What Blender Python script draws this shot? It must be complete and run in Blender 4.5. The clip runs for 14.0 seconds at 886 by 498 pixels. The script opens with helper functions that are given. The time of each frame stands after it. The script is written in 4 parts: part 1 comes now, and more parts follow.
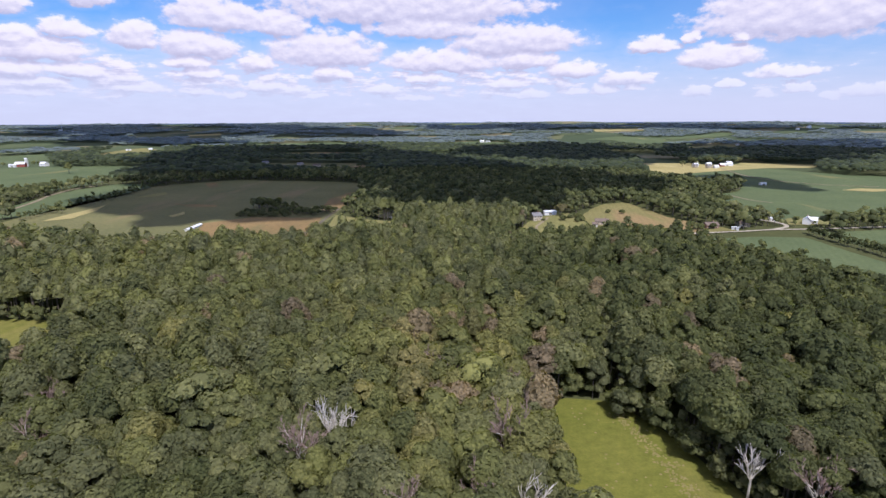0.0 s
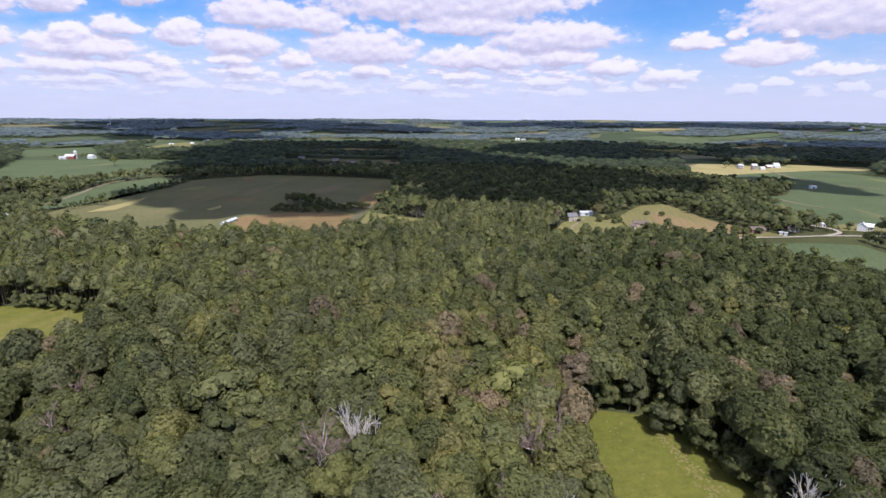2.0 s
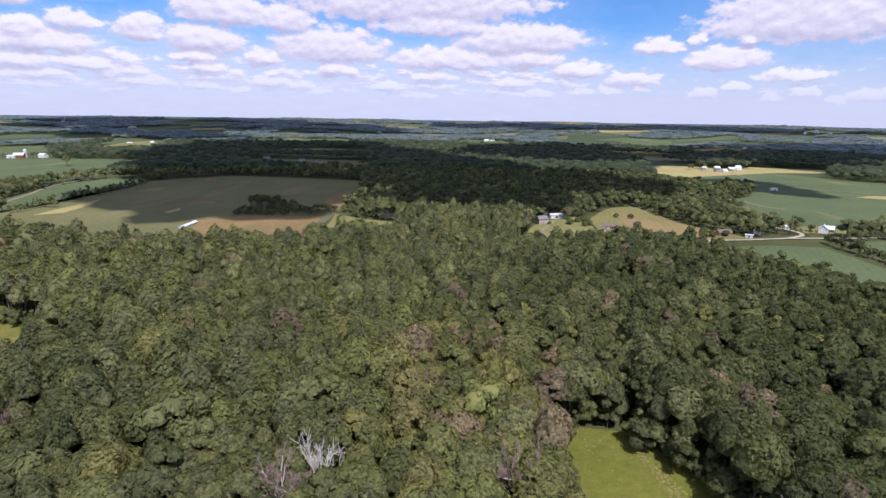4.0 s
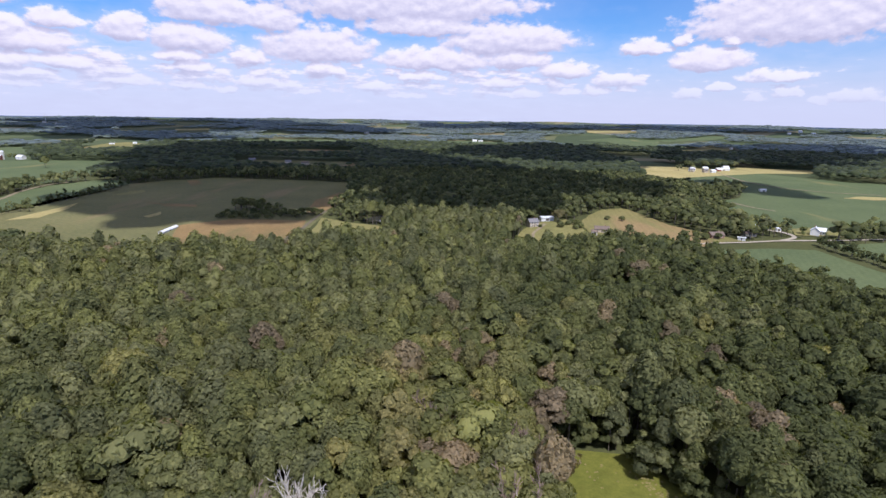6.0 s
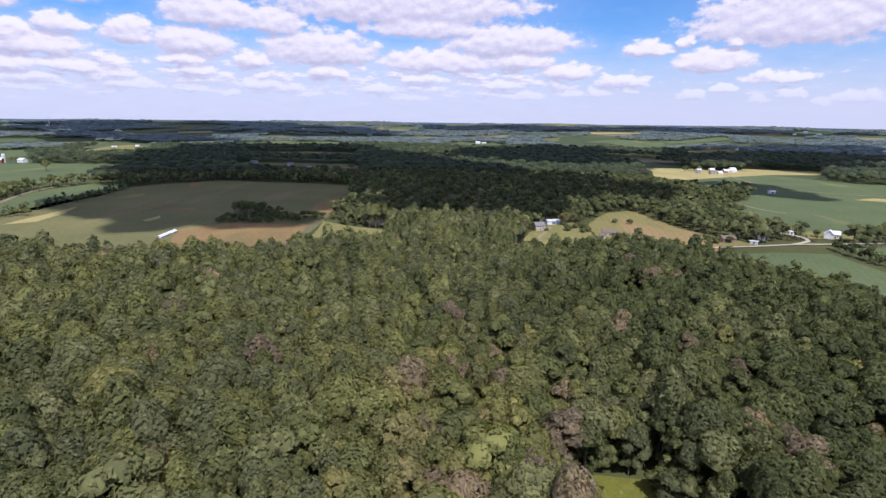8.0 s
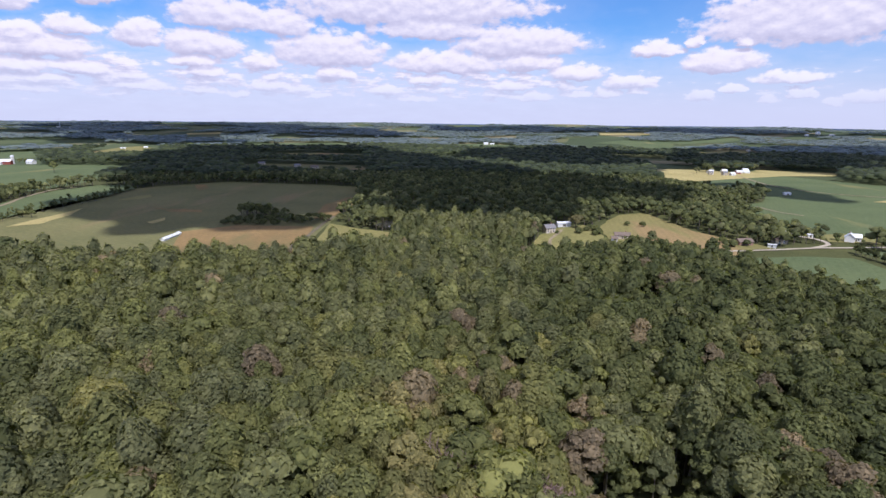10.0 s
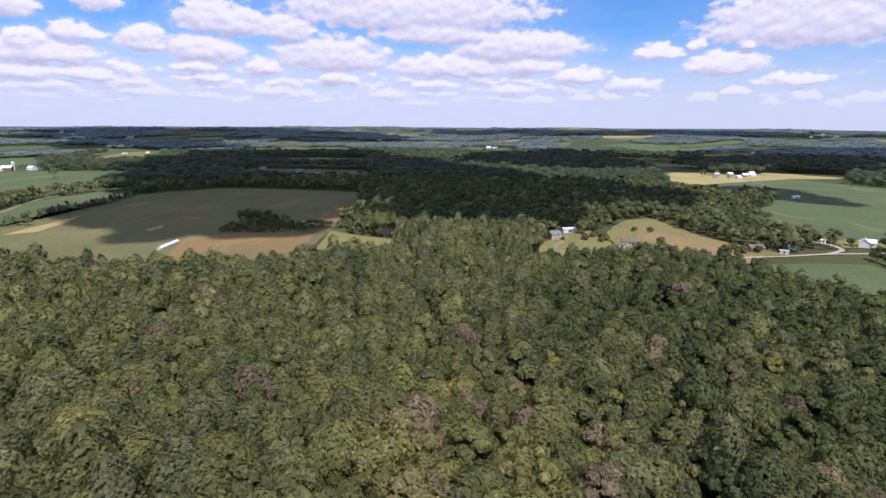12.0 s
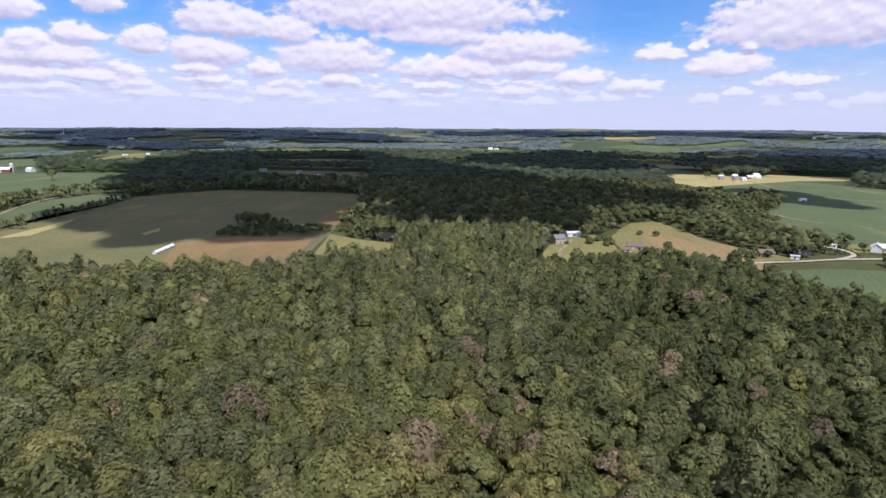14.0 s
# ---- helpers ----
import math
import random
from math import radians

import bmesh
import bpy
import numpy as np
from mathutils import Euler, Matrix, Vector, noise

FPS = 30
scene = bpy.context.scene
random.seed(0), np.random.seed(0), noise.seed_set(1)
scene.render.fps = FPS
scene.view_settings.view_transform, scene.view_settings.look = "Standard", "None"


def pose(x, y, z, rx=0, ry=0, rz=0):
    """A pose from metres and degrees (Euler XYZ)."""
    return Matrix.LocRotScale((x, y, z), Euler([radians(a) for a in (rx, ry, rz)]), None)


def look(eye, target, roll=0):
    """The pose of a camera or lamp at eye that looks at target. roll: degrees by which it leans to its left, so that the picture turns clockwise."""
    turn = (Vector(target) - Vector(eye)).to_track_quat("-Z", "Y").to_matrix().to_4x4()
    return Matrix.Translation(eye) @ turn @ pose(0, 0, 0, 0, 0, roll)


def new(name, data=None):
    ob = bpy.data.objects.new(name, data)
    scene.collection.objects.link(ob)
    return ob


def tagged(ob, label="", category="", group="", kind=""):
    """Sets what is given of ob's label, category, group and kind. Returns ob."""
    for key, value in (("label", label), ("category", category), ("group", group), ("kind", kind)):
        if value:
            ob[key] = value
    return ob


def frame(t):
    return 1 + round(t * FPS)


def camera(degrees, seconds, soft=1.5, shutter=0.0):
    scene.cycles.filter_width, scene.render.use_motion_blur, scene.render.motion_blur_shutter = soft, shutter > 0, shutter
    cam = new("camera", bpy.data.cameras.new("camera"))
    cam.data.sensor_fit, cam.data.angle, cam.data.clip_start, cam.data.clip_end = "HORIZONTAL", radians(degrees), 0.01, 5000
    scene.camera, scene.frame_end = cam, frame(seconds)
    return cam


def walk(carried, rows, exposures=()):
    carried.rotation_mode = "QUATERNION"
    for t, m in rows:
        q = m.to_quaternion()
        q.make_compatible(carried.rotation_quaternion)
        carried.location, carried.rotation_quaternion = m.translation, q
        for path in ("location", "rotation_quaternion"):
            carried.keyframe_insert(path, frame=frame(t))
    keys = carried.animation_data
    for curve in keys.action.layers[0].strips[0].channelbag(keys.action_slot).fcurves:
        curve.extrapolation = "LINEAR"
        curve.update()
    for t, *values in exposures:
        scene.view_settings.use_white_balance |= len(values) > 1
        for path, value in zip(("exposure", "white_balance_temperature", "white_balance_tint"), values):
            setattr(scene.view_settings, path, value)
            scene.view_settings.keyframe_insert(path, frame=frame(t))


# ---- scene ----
# ---------------------------------------------------------------- camera
cam = camera(79.1, 14.0, soft=1.5)


def eye(x, y, z, yaw, pitch, roll):
    return pose(x, y, z, 90 + pitch, 0, yaw) @ pose(0, 0, 0, 0, 0, roll)


PATH = [
    (0, 0.00, 0.00, 100.00, 0.00, -13.68, -0.16),
    (0.1, 0.12, 0.25, 99.96, 2.25, -13.69, -0.18),
    (0.2, 0.24, 0.50, 99.92, 3.80, -13.70, -0.20),
    (0.3, 0.36, 0.78, 99.88, 4.90, -13.70, -0.22),
    (0.4, 0.48, 1.08, 99.84, 5.53, -13.71, -0.24),
    (0.5, 0.56, 1.38, 99.81, 5.77, -13.71, -0.25),
    (1, 0.55, 3.09, 99.64, 5.58, -13.74, -0.16),
    (1.5, 0.46, 4.89, 99.57, 4.60, -13.85, -0.08),
    (2, 0.19, 6.82, 99.60, 3.56, -13.95, 0.32),
    (2.5, 0.11, 8.98, 99.71, 2.71, -13.88, 0.53),
    (3, -0.08, 11.63, 99.77, 1.83, -13.89, 0.64),
    (5.5, -0.80, 26.14, 101.02, -1.06, -13.88, 0.95),
    (6, -0.93, 28.89, 101.13, -1.04, -13.85, 0.86),
    (6.5, -1.09, 31.43, 101.32, -1.03, -13.83, 0.87),
    (7, -1.22, 33.88, 101.28, -1.04, -13.76, 0.86),
    (7.5, -1.52, 36.98, 100.99, -0.92, -13.69, 0.77),
    (10, -2.22, 50.35, 99.75, 0.12, -13.54, 0.59),
    (10.5, -2.20, 53.15, 99.85, 0.22, -13.28, 0.50),
    (11, -2.29, 55.83, 100.13, 0.29, -13.14, 0.45),
    (11.5, -2.35, 58.52, 100.31, 0.37, -13.16, 0.39),
    (12, -2.60, 61.41, 100.57, 0.43, -13.18, 0.29),
    (12.5, -2.50, 63.92, 100.77, 0.45, -13.18, 0.40),
    (13, -2.53, 66.71, 100.91, 0.48, -13.14, 0.33),
    (13.5, -2.76, 69.64, 100.90, 0.45, -13.08, 0.32),
    (14, -2.82, 72.16, 100.98, 0.58, -13.06, 0.30),
]
walk(cam, [(row[0], eye(*row[1:])) for row in PATH], [(0, 0.0, 6050, 15), (14, 0.0, 6050, 15)])

# ---------------------------------------------------------------- light
SUN_EL, SUN_AZ = 58.0, 160.0  # elevation; azimuth clockwise from +y
to_sun = Vector((math.cos(radians(SUN_EL)) * math.sin(radians(SUN_AZ)),
                 math.cos(radians(SUN_EL)) * math.cos(radians(SUN_AZ)), math.sin(radians(SUN_EL))))
sun_data = bpy.data.lights.new("sun", "SUN")
sun_data.energy, sun_data.angle, sun_data.color = 4.9, radians(0.53), (1.0, 0.95, 0.87)
sun = new("sun", sun_data)
sun.matrix_basis = look(to_sun * 900, (0, 0, 0))


class Nodes:
    """A short hand for node trees."""

    def __init__(self, tree):
        self.tree = tree
        tree.nodes.clear()

    def add(self, kind, settings=(), **inputs):
        n = self.tree.nodes.new(kind)
        given = dict(settings)
        if "operation" in given:
            n.operation = given["operation"]
        if "use_clamp" in given:
            n.use_clamp = given["use_clamp"]
        if "interpolation_type" in given:
            n.interpolation_type = given["interpolation_type"]
        if "clamp" in given:
            n.clamp = given["clamp"]
        if "attribute_type" in given:
            n.attribute_type = given["attribute_type"]
        if "attribute_name" in given:
            n.attribute_name = given["attribute_name"]
        if "distance" in given:
            n.distance = given["distance"]
        if "node_tree" in given:
            n.node_tree = given["node_tree"]
        for key, value in inputs.items():
            slot = n.inputs[int(key[1:])] if key[0] == "i" and key[1:].isdigit() else n.inputs[key.replace("_", " ")]
            if isinstance(value, bpy.types.NodeSocket):
                self.tree.links.new(value, slot)
            else:
                slot.default_value = value
        return n

    def math(self, op, a, b=0.0, c=0.0, clamp=False):
        return self.add("ShaderNodeMath", {"operation": op, "use_clamp": clamp}, i0=a, i1=b, i2=c).outputs[0]

    def noise(self, vector, scale, detail=3.0, rough=0.55, out=0):
        return self.add("ShaderNodeTexNoise", Vector=vector, Scale=scale, Detail=detail, Roughness=rough).outputs[out]

    def ramp(self, fac, stops):
        n = self.add("ShaderNodeValToRGB", Fac=fac)
        e = n.color_ramp.elements
        while len(e) < len(stops):
            e.new(0.5)
        for k, (at, col) in zip(e, stops):
            k.position, k.color = at, (*col, 1)
        return n.outputs[0]

    def mix(self, fac, a, b, blend="MIX"):
        n = self.tree.nodes.new("ShaderNodeMix")
        n.data_type, n.blend_type = "RGBA", blend
        for slot, value in ((n.inputs[0], fac), (n.inputs[6], a), (n.inputs[7], b)):
            if isinstance(value, bpy.types.NodeSocket):
                self.tree.links.new(value, slot)
            else:
                slot.default_value = value if not isinstance(value, tuple) else (*value, 1)[:4]
        return n.outputs[2]

    def rng(self, v, a, b, c, d, smooth=False):
        n = self.add("ShaderNodeMapRange", {"interpolation_type": "SMOOTHSTEP" if smooth else "LINEAR", "clamp": True}, i0=v, i1=a, i2=b, i3=c, i4=d)
        return n.outputs[0]


# the cumulus clouds: azimuth of the middle, elevation of the flat base, half width, height (degrees)
HIGH_CUMULUS = [
    (-33.2, 6.7, 2.2, 1.5), (-36.6, 6.0, 1.7, 1.3), (-36.0, 4.8, 4.7, 1.8), (-37.5, 3.5, 3.4, 1.2), (-32.9, 3.6, 3.7, 1.1), (-28.2, 6.2, 2.5, 2.1),
    (-23.3, 5.6, 3.7, 2.3), (-24.1, 4.6, 2.5, 1.1), (-23.4, 3.8, 2.0, 1.0), (-21.7, 8.1, 4.4, 2.7), (-16.2, 7.8, 3.2, 2.2), (-3.5, 9.2, 13.2, 3.7),
    (-1.5, 7.9, 6.4, 2.1), (-18.1, 4.6, 1.9, 1.5), (-11.5, 5.2, 5.6, 3.0),
]
MID_CUMULUS = [
    (0.2, 4.7, 6.2, 2.0), (7.2, 6.4, 6.9, 2.5), (8.1, 5.0, 3.7, 1.6), (13.0, 3.9, 3.1, 1.6), (18.3, 3.2, 2.4, 1.2), (20.3, 6.0, 2.4, 1.4),
    (25.9, 4.5, 3.8, 1.9), (31.7, 3.4, 2.9, 1.0), (23.5, 6.7, 0.9, 1.0), (27.4, 6.7, 0.8, 0.8), (32.5, 6.8, 9.2, 4.4), (-31.5, 9.3, 1.9, 1.8), (-37.8, 8.2, 2.3, 1.9),
    (-43.5, 7.6, 3.6, 2.2), (-44.0, 5.2, 4.0, 1.7), (-45.0, 3.4, 4.5, 1.2), (43.0, 4.2, 4.0, 1.8),
]
LOW_CUMULUS = [
    (-36.4, 2.9, 3.2, 0.6), (-37.4, 2.0, 3.0, 0.7), (-29.0, 2.5, 2.8, 0.8), (-30.1, 1.9, 1.1, 0.7), (-17.5, 2.7, 2.5, 0.9), (-1.9, 3.6, 2.3, 0.9),
    (-11.0, 4.0, 2.2, 1.0), (-23.5, 2.2, 1.7, 0.8), (-20.4, 2.0, 1.2, 0.6), (-13.1, 2.0, 2.0, 0.5), (-6.5, 2.6, 2.3, 0.7), (-3.1, 1.8, 2.3, 0.6),
    (13.5, 2.2, 1.0, 0.7), (16.0, 2.3, 1.3, 0.9), (18.7, 2.6, 1.2, 0.7), (24.5, 2.0, 1.4, 0.9), (27.1, 2.7, 1.0, 0.7), (30.1, 1.8, 0.9, 0.6),
    (32.4, 2.2, 1.1, 0.8), (37.4, 1.7, 1.8, 1.1), (34.8, 1.6, 1.2, 0.6), (6.7, 3.0, 2.9, 0.9), (8.8, 2.1, 2.6, 0.8),
]


def cloud_density():
    """A node group: azimuth and elevation in degrees to the thickness of the clouds."""
    g = bpy.data.node_groups.new("cloud_density", "ShaderNodeTree")
    g.interface.new_socket("az", in_out="INPUT", socket_type="NodeSocketFloat")
    g.interface.new_socket("el", in_out="INPUT", socket_type="NodeSocketFloat")
    g.interface.new_socket("density", in_out="OUTPUT", socket_type="NodeSocketFloat")
    g.interface.new_socket("body", in_out="OUTPUT", socket_type="NodeSocketFloat")
    k = Nodes(g)
    gi, go = k.add("NodeGroupInput"), k.add("NodeGroupOutput")
    az0, el0 = gi.outputs[0], gi.outputs[1]

    def vec(op, a, b=(0, 0, 0), c=(0, 0, 0), out="Vector"):
        return k.add("ShaderNodeVectorMath", {"operation": op}, i0=a, i1=b, i2=c).outputs[out]

    flat = k.add("ShaderNodeCombineXYZ", X=az0, Y=k.math("MULTIPLY", el0, 1.7)).outputs[0]
    plain = k.add("ShaderNodeCombineXYZ", X=az0, Y=el0).outputs[0]
    wob = vec("SUBTRACT", k.noise(flat, 0.55, 4.0, 0.6, out=1), (0.5, 0.5, 0.5))
    bent = vec("MULTIPLY_ADD", wob, (2.6, 1.1, 0.0), plain)
    best = None
    for a, e, w, h in HIGH_CUMULUS + MID_CUMULUS + LOW_CUMULUS:
        w, e, h = 1.12 * w, e + 0.3 * h, 0.86 * h
        p = vec("MULTIPLY_ADD", bent, (1 / w, 1 / h, 0), (-a / w, -e / h, 0))
        p = vec("MAXIMUM", p, vec("MULTIPLY", p, (-1.0, -2.0, 0.0)))
        d = vec("DOT_PRODUCT", p, p, out="Value")
        best = d if best is None else k.math("MINIMUM", best, d)
    best = k.math("SUBTRACT", 0.9, best)
    # faint streaks of cloud low down, and the cover outside the view
    low = k.add("ShaderNodeCombineXYZ", X=k.math("MULTIPLY", az0, 0.28), Y=k.math("MULTIPLY", el0, 1.25)).outputs[0]
    band = k.math("MULTIPLY", k.rng(el0, 0.8, 2.6, 0.2, 1.0, True), k.rng(el0, 4.0, 7.0, 1.0, 0.0, True))
    west = k.rng(az0, 4.0, 24.0, 1.0, 0.45, True)
    small = k.math("SUBTRACT", k.math("MULTIPLY", k.noise(low, 1.0, 5.0, 0.6), 3.2), k.math("SUBTRACT", 2.55, k.math("MULTIPLY", k.math("MULTIPLY", band, west), 1.15)))
    high = k.math("MULTIPLY", k.math("SUBTRACT", k.noise(k.add("ShaderNodeCombineXYZ", X=k.math("MULTIPLY", az0, 0.1), Y=k.math("MULTIPLY", el0, 0.16)).outputs[0], 1.0, 5.0), 0.44), 4.0)
    high = k.math("SUBTRACT", high, k.rng(el0, 14.0, 18.0, 3.0, 0.0, True))
    fine = k.math("MULTIPLY", k.math("SUBTRACT", k.noise(flat, 0.7, 4.0, 0.52), 0.5), 1.7)
    body = k.math("MAXIMUM", k.math("MAXIMUM", best, small), high)
    g.links.new(k.math("ADD", body, fine), go.inputs[0])
    g.links.new(k.math("ADD", body, k.math("MULTIPLY", fine, 0.5)), go.inputs[1])
    return g


def build_sky():
    world = bpy.data.worlds.new("sky")
    scene.world = world
    world.use_nodes = True
    k = Nodes(world.node_tree)
    sky = k.add("ShaderNodeTexSky")
    sky.sky_type, sky.sun_disc = "NISHITA", False
    sky.sun_elevation, sky.sun_rotation = radians(SUN_EL), radians(SUN_AZ)
    sky.air_density, sky.dust_density, sky.ozone_density = 1.0, 0.8, 2.0
    way = k.add("ShaderNodeSeparateXYZ", Vector=k.add("ShaderNodeTexCoord").outputs["Generated"])
    az = k.math("MULTIPLY", k.math("ARCTAN2", way.outputs[0], way.outputs[1]), 57.2958)
    el = k.math("MULTIPLY", k.math("ARCSINE", way.outputs[2]), 57.2958)
    group = cloud_density()
    here = k.add("ShaderNodeGroup", {"node_tree": group}, i0=az, i1=el).outputs
    above = k.add("ShaderNodeGroup", {"node_tree": group}, i0=k.math("ADD", az, 0.15), i1=k.math("ADD", el, 0.5)).outputs
    cover = k.rng(here[0], -0.12, 0.4, 0.0, 1.0, True)
    thin = k.math("MULTIPLY", k.rng(here[1], -1.3, 0.3, 0.0, 0.6, True), k.math("MULTIPLY", k.rng(az, 5.0, 22.0, 1.0, 0.45, True), k.rng(el, 5.0, 9.0, 1.0, 0.3, True)))
    lit = k.rng(k.math("SUBTRACT", here[1], k.math("MAXIMUM", above[1], -0.8)), -0.75, 0.85, 0.0, 1.0, True)
    white = k.ramp(lit, [(0.0, (0.52, 0.50, 0.67)), (0.36, (0.70, 0.67, 0.83)), (0.7, (0.93, 0.87, 0.95)), (1.0, (0.98, 0.94, 0.98))])
    blue = k.mix(1.0, sky.outputs[0], (0.062, 0.100, 0.150), "MULTIPLY")
    veil = k.mix(k.rng(el, 0.5, 9.0, 0.94, 0.0, True), blue, (0.68, 0.70, 0.89))
    veil = k.mix(thin, veil, (0.70, 0.74, 0.93))
    full = k.mix(k.math("MULTIPLY", cover, k.rng(el, 0.8, 5.0, 0.15, 0.97, True)), veil, white)
    k.add("ShaderNodeOutputWorld", Surface=k.add("ShaderNodeBackground", Color=full, Strength=1.0).outputs[0])


build_sky()


# ---------------------------------------------------------------- materials
def material(name):
    m = bpy.data.materials.new(name)
    m.use_nodes = True
    return m, Nodes(m.node_tree)


def surface(name, low, high, scale, rough=0.9, bump=0.3, fine=8.0, metal=0.0, spec=0.25, far=0.35):
    """A plain mottled surface: two colours, mixed at two scales, with a fine relief."""
    m, k = material(name)
    where = k.add("ShaderNodeNewGeometry").outputs["Position"]
    a, b = k.noise(where, scale, 4.0), k.noise(where, scale * fine, 4.0, 0.65)
    f = k.rng(k.math("ADD", k.math("MULTIPLY", a, 1 - far), k.math("MULTIPLY", b, far)), 0.33, 0.67, 0.0, 1.0)
    bsdf = k.add("ShaderNodeBsdfPrincipled", Base_Color=k.mix(f, low, high), Roughness=rough, Metallic=metal,
                 Normal=k.add("ShaderNodeBump", Strength=bump, Distance=0.4 / (scale * fine), Height=b).outputs[0])
    bsdf.inputs["Specular IOR Level"].default_value = spec
    k.add("ShaderNodeOutputMaterial", Surface=bsdf.outputs[0])
    return m


def field(name, low, high, patch, patch_at, angle, rows, row_dark):
    """Crop or mown grass: mottled colour, worn patches and the lines of the machines."""
    m, k = material(name)
    where = k.add("ShaderNodeNewGeometry").outputs["Position"]
    f = k.rng(k.math("ADD", k.math("MULTIPLY", k.noise(where, 0.012, 4.0), 0.6), k.math("MULTIPLY", k.noise(where, 0.15, 5.0, 0.7), 0.4)), 0.36, 0.64, 0.0, 1.0)
    col = k.mix(f, low, high)
    turned = k.add("ShaderNodeMapping", Vector=where, Rotation=(0, 0, radians(angle)), Scale=(1.0, 0.22, 1.0)).outputs[0]
    bare = k.rng(k.noise(turned, 0.011, 4.0, 0.6), patch_at, patch_at + 0.1, 0.0, 1.0, True)
    col = k.mix(k.math("MULTIPLY", bare, 0.85), col, patch)
    wave = k.add("ShaderNodeTexWave", Vector=k.add("ShaderNodeMapping", Vector=where, Rotation=(0, 0, radians(angle))).outputs[0], Scale=rows, Distortion=1.5, Detail=2.0).outputs[1]
    col = k.mix(k.math("MULTIPLY", wave, row_dark), col, tuple(0.6 * v for v in low))
    tuft = k.noise(where, 1.3, 4.0, 0.7)
    clump = k.noise(where, 0.32, 4.0, 0.65)
    col = k.mix(1.0, col, k.ramp(k.math("ADD", k.math("MULTIPLY", tuft, 0.5), k.math("MULTIPLY", clump, 0.5)), [(0.34, (0.78, 0.80, 0.80)), (0.5, (1.0, 1.0, 1.0)), (0.66, (1.26, 1.22, 1.18))]), "MULTIPLY")
    bsdf = k.add("ShaderNodeBsdfPrincipled", Base_Color=col, Roughness=0.95,
                 Normal=k.add("ShaderNodeBump", Strength=0.5, Distance=0.5, Height=tuft).outputs[0])
    bsdf.inputs["Specular IOR Level"].default_value = 0.1
    k.add("ShaderNodeOutputMaterial", Surface=bsdf.outputs[0])
    return m


LEAF = [(0.0, (0.090, 0.105, 0.048)), (0.16, (0.128, 0.140, 0.060)), (0.30, (0.172, 0.178, 0.092)), (0.42, (0.164, 0.175, 0.070)),
        (0.56, (0.204, 0.200, 0.082)), (0.68, (0.230, 0.206, 0.098)), (0.82, (0.230, 0.192, 0.112)), (1.0, (0.226, 0.180, 0.128))]


def foliage(name, of_object, leaf_colours=LEAF, haze_sheen=0.0):
    m, k = material(name)
    geo = k.add("ShaderNodeNewGeometry")
    tone = k.add("ShaderNodeAttribute", {"attribute_type": "OBJECT" if of_object else "GEOMETRY", "attribute_name": "tone"}).outputs["Fac"]
    each = geo.outputs["Random Per Island"]
    own = k.add("ShaderNodeObjectInfo").outputs["Random"] if of_object else k.add("ShaderNodeAttribute", {"attribute_type": "GEOMETRY", "attribute_name": "shade"}).outputs["Fac"]
    leaf = k.noise(geo.outputs["Position"], 1.5, 5.0, 0.8)
    t = k.math("ADD", tone, k.math("MULTIPLY", k.math("SUBTRACT", each, 0.5), 0.035))
    col = k.ramp(t, leaf_colours)
    col = k.mix(1.0, col, k.ramp(k.math("ADD", k.math("MULTIPLY", each, 0.5), k.math("MULTIPLY", leaf, 0.5)), [(0.26, (0.74, 0.76, 0.77)), (0.52, (1.05, 1.05, 1.03)), (0.78, (1.55, 1.52, 1.46))]), "MULTIPLY")
    col = k.mix(1.0, col, k.ramp(own, [(0.0, (0.72, 0.75, 0.78)), (0.5, (0.98, 0.98, 0.98)), (1.0, (1.30, 1.27, 1.21))]), "MULTIPLY")
    bump = k.add("ShaderNodeBump", Strength=0.6, Distance=0.4, Height=leaf).outputs[0]
    bsdf = k.add("ShaderNodeBsdfPrincipled", Base_Color=col, Roughness=0.6, Normal=bump)
    bsdf.inputs["Specular IOR Level"].default_value = 0.12
    # the blue-tinted sheen stands in for distance haze on far woods
    bsdf.inputs["Sheen Weight"].default_value = haze_sheen
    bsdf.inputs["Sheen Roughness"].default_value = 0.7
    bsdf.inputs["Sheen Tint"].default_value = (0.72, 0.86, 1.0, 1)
    glow = k.add("ShaderNodeBsdfTranslucent", Color=k.mix(1.0, col, (1.25, 1.3, 0.6), "MULTIPLY"))
    both = k.add("ShaderNodeMixShader", i0=0.46, i1=bsdf.outputs[0], i2=glow.outputs[0])
    k.add("ShaderNodeOutputMaterial", Surface=both.outputs[0])
    return m


